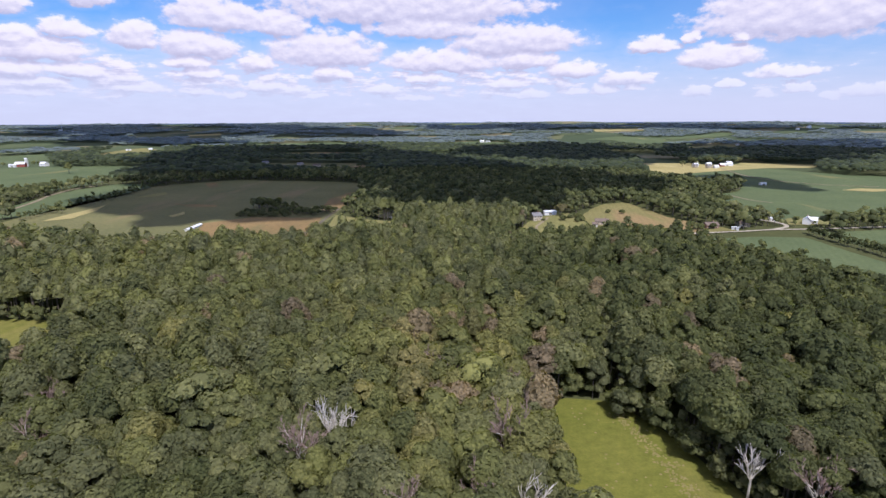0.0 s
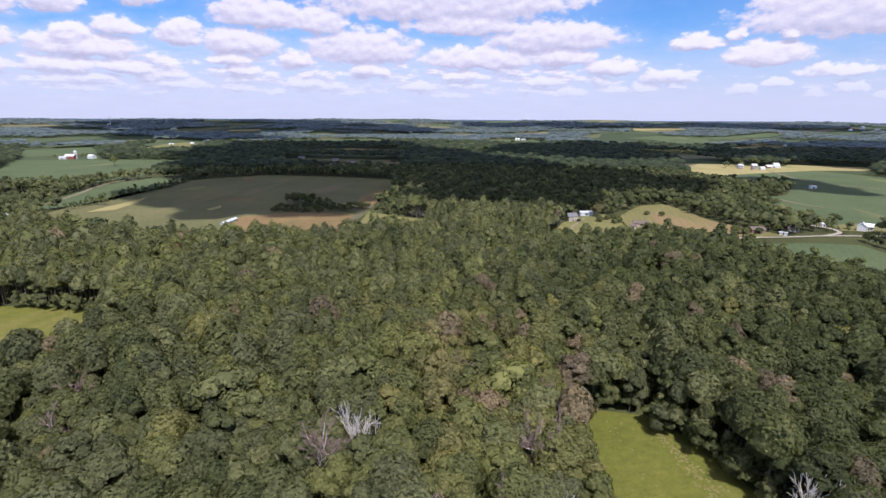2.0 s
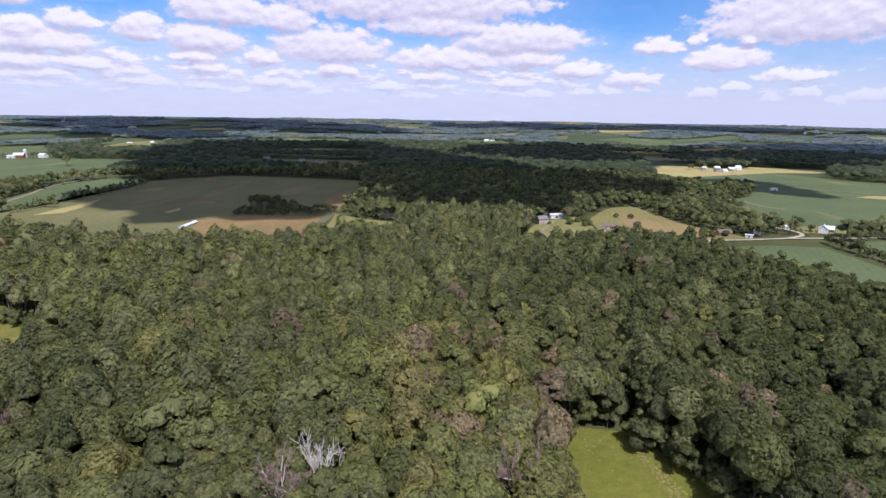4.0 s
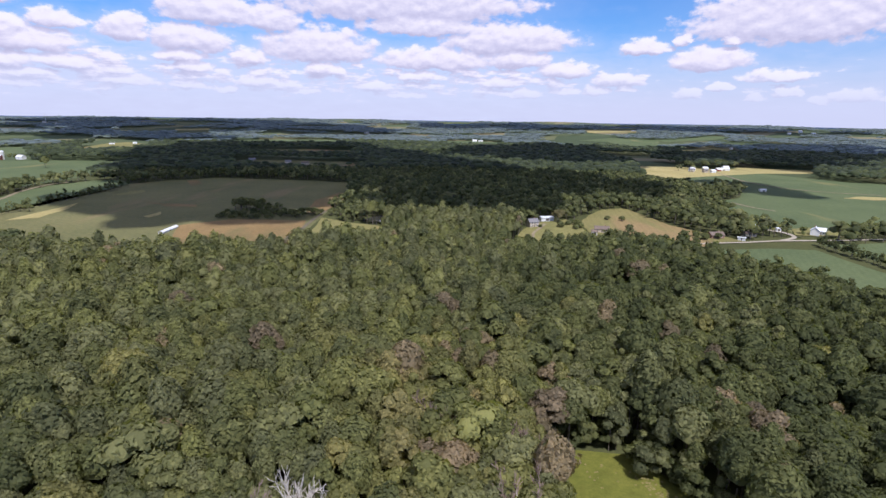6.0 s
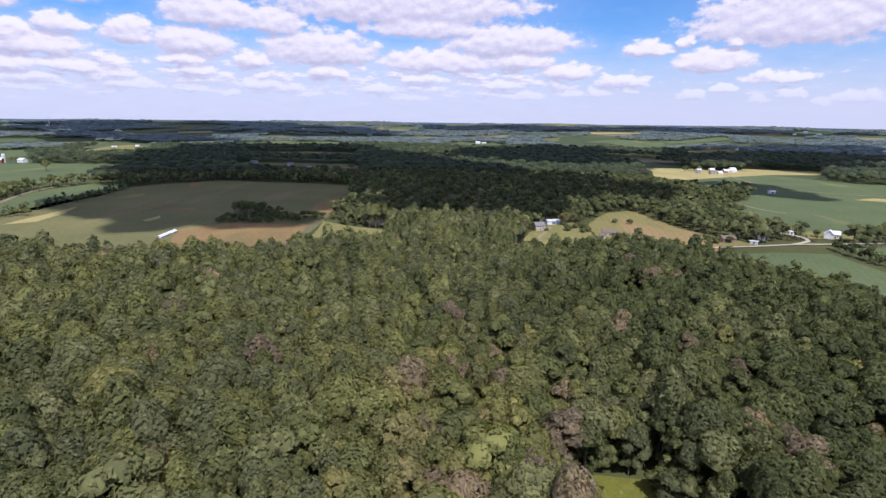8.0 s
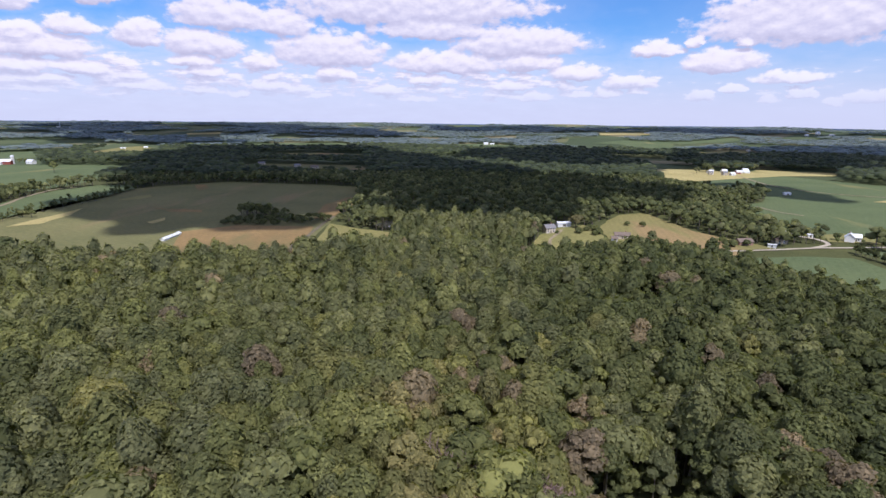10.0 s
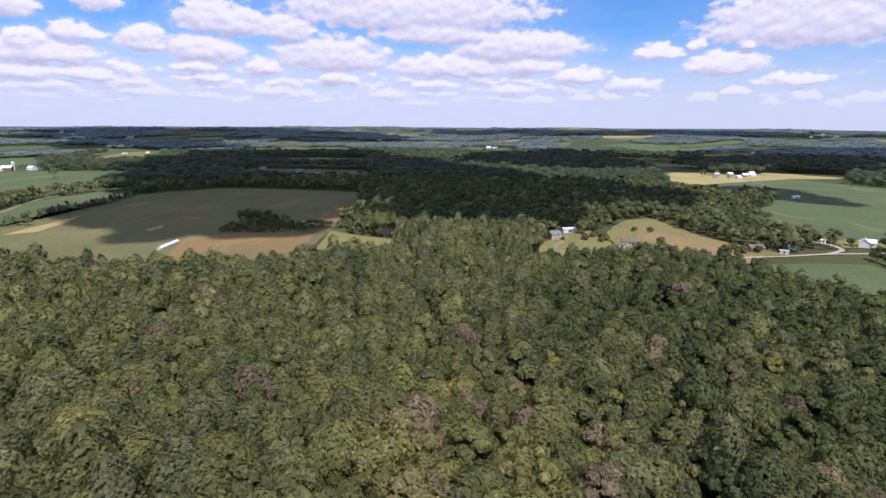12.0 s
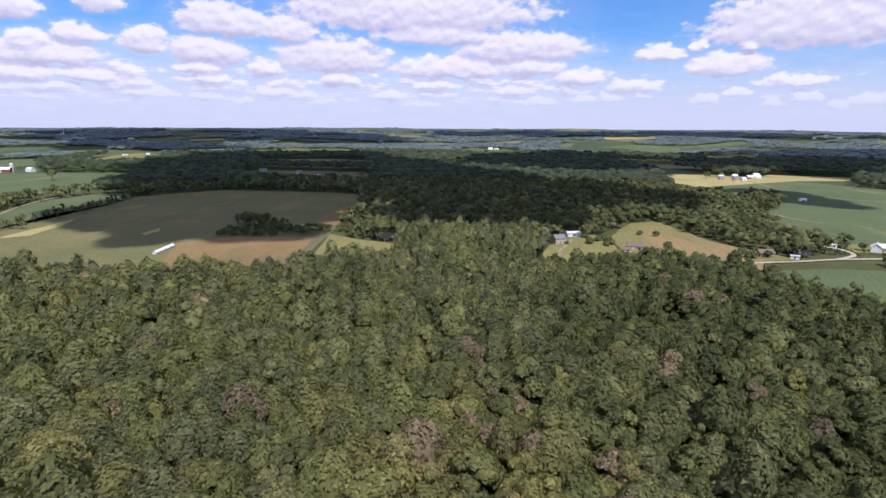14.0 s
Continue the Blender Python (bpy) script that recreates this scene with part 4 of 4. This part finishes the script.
def undergrowth():
    """Shrubs along the rims of the clearings, and pale weeds in the grass."""
    rims = ([(58, 163), (68, 151), (74, 133), (78, 117), (81, 96)], [(57, 160), (65, 149), (71, 132), (75, 116)], [(31, 168), (43, 171), (58, 169)], [(30, 172), (43, 175), (60, 172), (68, 160)], [(30, 164), (30, 143), (29, 122), (27, 96)],
            [(-285, 250), (-240, 256), (-190, 252), (-182, 236)], [(58, 466), (87, 474), (99, 482), (120, 490), (145, 492), (172, 490), (191, 468), (201, 440)],
            [(186, 392), (198, 366), (213, 338), (221, 312), (229, 280), (224, 225)], [(-104, 390), (-180, 374), (-292, 380), (-350, 410)])
    xs, ys = [], []
    for line in rims:
        for (x0, y0), (x1, y1) in zip(line, line[1:]):
            n = int(math.hypot(x1 - x0, y1 - y0) / 1.7)
            for u in np.random.uniform(0, 1, n):
                xs.append(x0 + (x1 - x0) * u + np.random.normal() * 1.0)
                ys.append(y0 + (y1 - y0) * u + np.random.normal() * 1.0)
    xs, ys = np.array(xs), np.array(ys)
    ob = grow("undergrowth", "dark green shrubs along the rim of the wood", wood_kinds(5, 4, 170, 0.75, trunk=False, base=-3.0), xs, ys, 0.5, np.random.uniform(0.02, 0.4, len(xs)))
    tagged(ob, category="shrubs")
    verts, tris = [], []
    for x0, y0, x1, y1, sx, count in ((57, 160, 66, 105, 1.6, 260), (33, 165, 31, 105, 1.3, 170), (46, 128, 52, 100, 7.0, 40), (40, 165, 48, 150, 6, 15)):
        for u in np.random.uniform(0, 1, count):
            x, y = x0 + (x1 - x0) * u + np.random.normal() * sx, y0 + (y1 - y0) * u + np.random.normal() * sx
            z = float(rise(x, y)) + 0.2
            for a in np.arange(4) * 1.57 + np.random.uniform(0, 1.5):
                r, h = np.random.uniform(0.35, 0.75), np.random.uniform(0.25, 0.5)
                n = len(verts)
                verts += [(x, y, z + h), (x + r * math.cos(a), y + r * math.sin(a), z), (x + r * math.cos(a + 1.57), y + r * math.sin(a + 1.57), z)]
                tris.append((n, n + 1, n + 2))
    tagged(new("weeds", raw_mesh("weeds", verts, tris, [MAT["weeds"]], smooth=True, normals=np.tile((0.1, -0.2, 0.97), (len(verts), 1)))), "tall pale seeding weeds in a grass clearing", "weeds", kind="stuff")


undergrowth()


def part(name, me, parent, label=""):
    ob = new(name, me)
    ob.parent = parent
    return tagged(ob, label) if label else ob


def single_trees():
    """The nearest stretch of the wood, tree by tree."""
    protos = []
    for i in range(9):
        spire = (0.0, 0.15, 0.0, 0.5, 0.1, 0.3, 0.0, 0.1, 0.6)[i]
        radius = (4.0, 4.5, 5.4, 4.0, 5.2, 4.3, 5.9, 4.8, 3.8)[i]
        if i in (3, 5, 8):
            cv, cf, cn = pointed_crown(RG, 620, 0.42, 1.05 * radius, 12.5, 5.5, 2)
        else:
            cv, cf, cn = crown(RG, (9, 10, 14, 9, 13, 10, 16, 12, 9)[i], int(44 * radius ** 2), 0.42, radius, 11.5 + 2 * spire, 6.0, 1, spire)
        tv, tf = trunk_of(RG, 15, radius, 5)
        protos.append((raw_mesh("trunk", tv, tf, [MAT["bark"]], smooth=True), raw_mesh("crown", cv, cf, [MAT["leaf_tree"]], smooth=True, normals=cn)))
    x, y = scatter(5.9, 84, 190, keep=lambda x, y: (y > 84) & (y < NEAR_END) & (np.abs(x) < 0.92 * y + 8))
    tones = tone_at(x, y)
    words = ((0.22, "dark-green"), (0.48, "mid-green"), (0.62, "light yellow-green"), (0.82, "olive-green"), (1.1, "brownish, thinning"))
    for a, b, t in zip(x, y, tones):
        trunk, leaves = protos[np.random.randint(len(protos))]
        ob = new("tree")
        s = float(np.clip(np.exp(np.random.normal(0.0, 0.22)), 0.62, 1.55))
        ob.matrix_basis = pose(a, b, float(rise(a, b)), 0, 0, np.random.uniform(0, 360)) @ Matrix.Diagonal((s, s, s ** 0.5 * np.random.uniform(0.92, 1.12), 1))
        word = next(w for u, w in words if t < u)
        tagged(ob, "broadleaf forest tree with a full %s crown" % word, "tree", "trees of the near wood")
        part("trunk", trunk, ob)
        part("crown", leaves, ob)["tone"] = float(t)


single_trees()


# ---------------------------------------------------------------- dead and solitary trees
def limb(rg, start, way, length, radius, depth, out, fine):
    """A forking dead limb; the stout pieces go to out, the thin ones to fine."""
    pts, p, w = [Vector(start)], Vector(start), Vector(way).normalized()
    for _ in range(3):
        w = (w + Vector(rg.normal(size=3) * 0.16) + Vector((0, 0, 0.05))).normalized()
        p = p + w * length / 3
        pts.append(p.copy())
    (fine if radius < 0.06 else out).append(tube(pts, [max(radius, 0.065), max(radius * 0.85, 0.06), max(radius * 0.7, 0.05), max(radius * 0.45, 0.04)], 5 if radius > 0.1 else 3))
    if depth:
        for i in range(3 if depth > 1 else 8):
            q = pts[1 + (i + 1) % 3]
            side = Vector(rg.normal(size=3)).cross(w).normalized()
            limb(rg, q, w * 1.1 + Vector((0, 0, 0.25)) + side * rg.uniform(0.32, 0.66), length * rg.uniform(0.5, 0.74), radius * 0.52, depth - 1, out, fine)


def dead_tree(x, y, height, label, stems, twiggy, seed):
    rg = np.random.default_rng(seed)
    fine = []
    ob = tagged(new("dead_tree"), label, "dead tree", "dead trees in the wood")
    ob.matrix_basis = pose(x, y, float(rise(x, y)))
    spine = [Vector((0.3 * u * rg.normal(), 0.3 * u * rg.normal(), -0.5 + u * height * 0.5)) for u in np.linspace(0, 1, 5)]
    tv, tf = tube(spine, [0.42, 0.36, 0.32, 0.28, 0.24], 8)
    part("trunk", raw_mesh("trunk", tv, tf, [MAT["dead_wood"]], smooth=True), ob)
    for i in range(stems):
        stout = []
        a = 2 * math.pi * (i + rg.uniform(-0.2, 0.2)) / stems
        u = 0.62 + 0.38 * ((i * 0.37) % 1)
        limb(rg, spine[-1].lerp(spine[2], 1 - u), (0.58 * math.cos(a), 0.58 * math.sin(a), 1.0), height * rg.uniform(0.22, 0.32), 0.21, 3 if twiggy else 2, stout, fine)
        part("limb", raw_mesh("limb", *join(stout), [MAT["dead_wood"]], smooth=True), ob, "bare bleached limb")
    if fine:
        tagged(part("brushwood", raw_mesh("brushwood", *join(fine), [MAT["twigs" if twiggy else "dead_wood"]]), ob, "fine dry twigs"), kind="stuff")


for _i, _row in enumerate(DEAD):
    dead_tree(*_row, 40 + _i)


def solitary_trees():
    """Trees and bushes that stand by themselves in fields and yards."""
    protos = []
    for i, (radius, height, base) in enumerate(((5.5, 12, 3.0), (6.5, 11, 2.0), (4.2, 12, 2.5), (3.0, 4.5, 0.3))):
        cv, cf, cn = crown(RG, 9, 380, 0.55, radius, height, base, 1, 0.1)
        tv, tf = trunk_of(RG, height, radius, 4)
        protos.append((raw_mesh("trunk", tv, tf, [MAT["bark"]], smooth=True), raw_mesh("crown", cv, cf, [MAT["leaf_tree"]], smooth=True, normals=cn)))
    spots = [(-708, 1022, 0, 1.5, 0.1), (-416, 579, 1, 0.7, 0.15), (-425, 579, 1, 0.7, 0.2), (178, 571, 3, 1.0, 0.2), (191, 566, 3, 1.1, 0.15),
             (122, 537, 3, 1.3, 0.2), (124, 558, 1, 1.15, 0.72), (102, 536, 3, 0.7, 0.1), (88, 545, 1, 0.6, 0.2), (536, 1165, 1, 1.6, 0.1), (544, 1172, 1, 1.4, 0.1), (500, 1130, 1, 1.2, 0.3), (579, 1180, 1, 1.6, 0.2), (610, 1190, 1, 1.6, 0.1), (624, 1195, 1, 1.7, 0.1), (654, 1200, 1, 1.3, 0.3),
             (543, 1158, 1, 0.9, 0.3), (640, 1195, 1, 1.2, 0.2), (139, 545, 3, 1.2, 0.15), (141, 538, 3, 1.0, 0.2), (136, 553, 3, 1.1, 0.15), (342, 512, 1, 0.6, 0.2)]
    for x0, x1, y0, y1, n, k, size in ((-218, -188, 598, 622, 26, 2, 0.85), (-190, -166, 592, 612, 14, 2, 0.6), (-158, -117, 556, 590, 26, 1, 0.55),
                                       (-216, -160, 552, 592, 34, 3, 1.1), (-185, -150, 560, 592, 14, 1, 0.45), (70, 92, 540, 556, 5, 1, 0.7), (60, 80, 486, 500, 5, 3, 1.0), (96, 136, 486, 500, 7, 3, 1.0), (212, 250, 482, 500, 7, 3, 1.0), (128, 142, 530, 560, 6, 3, 1.0), (268, 300, 486, 520, 7, 1, 0.55), (-108, -74, 575, 640, 16, 1, 0.6), (-98, -70, 545, 560, 8, 3, 0.9)):
        spots += [(np.random.uniform(x0, x1), np.random.uniform(y0, y1), k, size * np.random.uniform(0.8, 1.2), np.random.uniform(0.05, 0.4)) for _ in range(n)]
    for x, y, k, size, tone in spots:
        bush = k == 3
        ob = new("bush" if bush else "tree")
        ob.matrix_basis = pose(x, y, float(rise(x, y)), 0, 0, np.random.uniform(0, 360)) @ Matrix.Diagonal((size, size, size, 1))
        tagged(ob, "rounded green bush on open grass" if bush else "broad leafy tree standing in open farmland", "bush" if bush else "tree", "bushes on open land" if bush else "trees on open land")
        part("trunk", protos[k][0], ob)
        part("crown", protos[k][1], ob)["tone"] = float(tone)


solitary_trees()


# ---------------------------------------------------------------- buildings
def solid(boxes):
    """A bmesh of boxes: centre, size."""
    bm = bmesh.new()
    for c, size in boxes:
        bmesh.ops.create_cube(bm, size=1, matrix=Matrix.Translation(c) @ Matrix.Diagonal((*size, 1)))
    return bm


def piece(name, bm, mat, parent, label=""):
    me = bpy.data.meshes.new(name)
    bm.to_mesh(me)
    bm.free()
    me.materials.append(MAT[mat])
    return part(name, me, parent, label)


def gable(w, d, h, top):
    """Walls of a house with two gables, ridge along x."""
    bm = bmesh.new()
    v = {}
    for sx in (-1, 1):
        for sy in (-1, 1):
            for lvl, z in ((0, -0.8), (1, h)):
                v[sx, sy, lvl] = bm.verts.new((sx * w / 2, sy * d / 2, z))
        v[sx, 0, 2] = bm.verts.new((sx * w / 2, 0, h + top))
    for sy in (-1, 1):
        bm.faces.new((v[-1, sy, 0], v[1, sy, 0], v[1, sy, 1], v[-1, sy, 1]))
    for sx in (-1, 1):
        bm.faces.new((v[sx, -1, 0], v[sx, 1, 0], v[sx, 1, 1], v[sx, 0, 2], v[sx, -1, 1]))
    bmesh.ops.recalc_face_normals(bm, faces=bm.faces[:])
    return bm


def roof_slabs(w, d, h, top, over, thick):
    bm = bmesh.new()
    run = d / 2 + over
    drop = top * over / (d / 2)
    for sy in (-1, 1):
        ring = []
        for z in (0, thick):
            ring.append([bm.verts.new(p) for p in ((-w / 2 - over, 0, h + top + z), (w / 2 + over, 0, h + top + z),
                                                   (w / 2 + over, sy * run, h - drop + z), (-w / 2 - over, sy * run, h - drop + z))])
        a, b = ring
        bm.faces.new(a)
        bm.faces.new(b)
        for i in range(4):
            bm.faces.new((a[i], a[(i + 1) % 4], b[(i + 1) % 4], b[i]))
    bmesh.ops.recalc_face_normals(bm, faces=bm.faces[:])
    return bm


LOOKS = {
    # wall, roof, roof height to depth, label, category, windows, chimney
    "farmhouse": ("tan_wall", "grey_roof", 0.34, "two-storey pale farmhouse with a grey gable roof", "house", 3, True),
    "long_shed": ("white_wall", "metal_roof", 0.2, "long low shed with a white metal roof", "shed", 0, False),
    "ranch_house": ("tan_wall", "brown_roof", 0.26, "low ranch house with a dark shingle roof", "house", 3, True),
    "garage": ("white_wall", "brown_roof", 0.3, "white garage beside a ranch house", "garage", 0, False),
    "white_house": ("white_wall", "metal_roof", 0.42, "white gabled house with a pale roof beside a field", "house", 3, True),
    "side_house": ("white_wall", "metal_roof", 0.42, "white side wing of a gabled house", "house", 2, False),
    "brick_house": ("brick", "brown_roof", 0.28, "low brown brick house among trees", "house", 3, True),
    "low_house": ("tan_wall", "brown_roof", 0.28, "low tan house with a brown roof", "house", 2, False),
    "white_trailer": ("white_wall", "metal_roof", 0.1, "white trailer parked beside the road", "trailer", 1, False),
    "utility_shed": ("white_wall", "metal_roof", 0.3, "small white utility shed", "shed", 0, False),
    "field_barn": ("white_wall", "metal_roof", 0.25, "small white barn standing in a green field", "barn", 0, False),
    "poultry_shed": ("white_wall", "metal_roof", 0.3, "long low shed with a shining white roof", "shed", 0, False),
    "white_barn": ("white_wall", "metal_roof", 0.35, "white farm barn with a pale metal roof", "barn", 1, False),
    "red_barn": ("red_wall", "metal_roof", 0.4, "weathered red barn with a pale roof", "barn", 1, False),
    "grain_store": ("tan_wall", "metal_roof", 0.2, "large tan storage building far off", "barn", 0, False),
}


def building(kind, x, y, turn, w, d, h):
    wall, roof, pitch, label, category, windows, chimney = LOOKS[kind]
    top = pitch * d
    ob = tagged(new(kind), label, category)
    ob.matrix_basis = pose(x, y, float(rise(x, y)) + 0.5, 0, 0, turn)
    body = piece("wall", gable(w, d, h, top), wall, ob)
    lid = piece("roof", roof_slabs(w, d, h, top, 0.5, 0.22), roof, ob)
    piece("door", solid([((0.0, -d / 2 - 0.04, 1.0), (1.1 if windows else min(3.2, w * 0.4), 0.1, 2.1 if h > 2.4 else h * 0.9))]), "door", ob)
    if chimney:
        piece("chimney", solid([((w * 0.22, 0.6, h + top + 0.3), (0.8, 0.8, 1.8)), ((w * 0.22, 0.6, h + top + 1.2), (0.95, 0.95, 0.15))]), "brick", lid)
    rows = (1.5, 4.0) if h > 4.5 else (1.5,)
    for z in rows:
        for i in range(windows):
            u = (i + 0.5) / windows * 2 - 1
            for side in (-1, 1):
                if abs(u) < 0.15 and z < 2:
                    continue
                fr = piece("window", solid([((u * w * 0.42, side * (d / 2 + 0.03), z + 0.75), (1.15, 0.1, 0.1)), ((u * w * 0.42, side * (d / 2 + 0.03), z - 0.75), (1.3, 0.14, 0.1)),
                                            ((u * w * 0.42 - 0.53, side * (d / 2 + 0.03), z), (0.1, 0.1, 1.4)), ((u * w * 0.42 + 0.53, side * (d / 2 + 0.03), z), (0.1, 0.1, 1.4))]), "white_wall", ob)
                piece("pane", solid([((u * w * 0.42, side * (d / 2 + 0.01), z), (0.96, 0.03, 1.4))]), "glass", fr)
    return ob


for _site in SITES:
    building(*_site)


def turned(profile, sides=20):
    """A body of revolution from radii and heights."""
    bm, rows = bmesh.new(), []
    for r, z in profile:
        rows.append([bm.verts.new((r * math.cos(2 * math.pi * i / sides), r * math.sin(2 * math.pi * i / sides), z)) for i in range(sides)])
    for a, b in zip(rows, rows[1:]):
        for i in range(sides):
            bm.faces.new((a[i], a[(i + 1) % sides], b[(i + 1) % sides], b[i]))
    bm.faces.new(rows[-1])
    bmesh.ops.recalc_face_normals(bm, faces=bm.faces[:])
    return bm


def silo(x, y, radius, height):
    ob = tagged(new("silo"), "tall pale concrete farm silo with a domed cap", "silo")
    ob.matrix_basis = pose(x, y, float(rise(x, y)))
    piece("barrel", turned([(radius, -1), (radius, height)]), "concrete", ob)
    piece("cap", turned([(radius + 0.15, height + 0.01), (radius * 0.95, height + radius * 0.4), (radius * 0.6, height + radius * 0.75), (radius * 0.15, height + radius * 0.9)]), "metal_roof", ob)
    piece("chute", solid([((radius + 0.4, 0, height / 2), (0.8, 0.9, height))]), "steel", ob)


silo(-911, 1186, 3.2, 16)


def mast(x, y, height):
    ob = tagged(new("mast"), "tall thin communications mast far off", "mast")
    ob.matrix_basis = pose(x, y, float(rise(x, y)))
    piece("pole", turned([(3.0, -1), (1.6, height * 0.6), (0.6, height)], 6), "steel", ob)
    piece("plant_block", solid([((-9, 0, 9), (14, 14, 20))]), "concrete", ob)


mast(-2149, 3105, 58)


def backdrop(radius, low, high, seed):
    """A far ridge added along the horizon; its blue colour stands for haze."""
    a = np.linspace(0, 2 * np.pi, 720, endpoint=False)
    crest = [low + (high - low) * (0.5 + 0.5 * noise.noise((3 * math.sin(u), 3 * math.cos(u), seed)) + 0.22 * noise.noise((22 * math.sin(u), 22 * math.cos(u), seed))) for u in a]
    ring = [(radius * math.sin(u), radius * math.cos(u)) for u in a]
    verts = [(x, y, z) for (x, y), top in zip(ring, crest) for z in (-20.0, top)] + [(1.03 * x, 1.03 * y, -20.0) for x, y in ring]
    tris, n = [], len(a)
    for i in range(n):
        j = (i + 1) % n
        p, q, r, t = 2 * i, 2 * j, 2 * n + i, 2 * n + j
        tris += [(p, q, q + 1), (p, q + 1, p + 1), (p + 1, q + 1, t), (p + 1, t, r)]
    tagged(new("backdrop", raw_mesh("backdrop", verts, tris, [MAT["ridge"]], smooth=False)), "low wooded ridge on the horizon, coloured blue for haze", "backdrop", kind="structure")


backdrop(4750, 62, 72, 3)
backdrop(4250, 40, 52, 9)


# ---------------------------------------------------------------- clouds overhead, whose shadows lie on the land
CLOUD_Z = 1250.0


def cloud(outline, step, seed):
    """A cumulus cloud: heaped lumps over an outline, which is the plan of its shadow."""
    rg = np.random.default_rng(seed)
    p = np.array(outline, float)
    gx, gy = np.meshgrid(np.arange(p[:, 0].min(), p[:, 0].max() + step, step), np.arange(p[:, 1].min(), p[:, 1].max() + step, step))
    x, y = gx.ravel() + rg.uniform(-0.4, 0.4, gx.size) * step, gy.ravel() + rg.uniform(-0.4, 0.4, gx.size) * step
    ok = inside(outline, x, y)
    x, y = x[ok], y[ok]
    bv, bf = BALL[2]
    parts = []
    for a, b in zip(x, y):
        r = step * rg.uniform(0.82, 1.08)
        v = bv * np.array([r, r, r * 0.5]) * rg.uniform(0.85, 1.12, (len(bv), 1))
        v[:, 2] = np.maximum(v[:, 2], -0.12 * r)
        parts.append((v + np.array([a + to_sun.x / to_sun.z * CLOUD_Z, b + to_sun.y / to_sun.z * CLOUD_Z, CLOUD_Z]), bf))
    v, f = join(parts)
    tagged(new("cloud", raw_mesh("cloud", v, f, [MAT["cloud"]], smooth=True)), "white fair-weather cumulus cloud with a flat base", "cloud", "cumulus clouds", "structure")


cloud([(-700, 1240), (-740, 1700), (-560, 1980), (-310, 1900), (-160, 1540), (-40, 1370), (30, 1210), (80, 1130), (116, 1080), (186, 985), (235, 930), (290, 880), (305, 800), (275, 710),
       (240, 712), (190, 706), (150, 690), (112, 622), (84, 602), (52, 592), (0, 580), (-40, 580), (-70, 640), (-85, 760), (-145, 760), (-150, 548), (-200, 530), (-228, 525), (-262, 508), (-300, 520), (-335, 556), (-410, 602), (-440, 680), (-430, 787)], 45, 1)
cloud([(40, 1540), (40, 1350), (90, 1295), (179, 1210), (285, 1175), (404, 1195), (492, 1215), (650, 1300), (720, 1436), (650, 1560), (555, 1590), (510, 1730), (470, 1880), (400, 1940), (266, 1780), (130, 1790)], 55, 2)
cloud([(590, 1610), (1038, 1352), (860, 1100), (826, 1175), (627, 1260)], 70, 3)
cloud([(367, 923), (511, 955), (535, 862), (545, 759), (460, 782), (389, 855)], 30, 4)
cloud([(-2500, 3432), (-2047, 4083), (-1261, 4236), (-329, 3491), (-288, 2762), (-1080, 2711), (-1688, 2803), (-2285, 2835)], 140, 5)
cloud([(-1878, 2669), (-1252, 2666), (-835, 2211), (-954, 2037), (-1367, 2100)], 110, 6)
cloud([(-150, 4307), (1342, 4221), (2442, 3264), (2307, 2964), (1103, 3555), (25, 3541)], 140, 7)
cloud([(676, 1747), (1388, 2356), (1658, 2054), (1113, 1391), (666, 1325)], 100, 8)
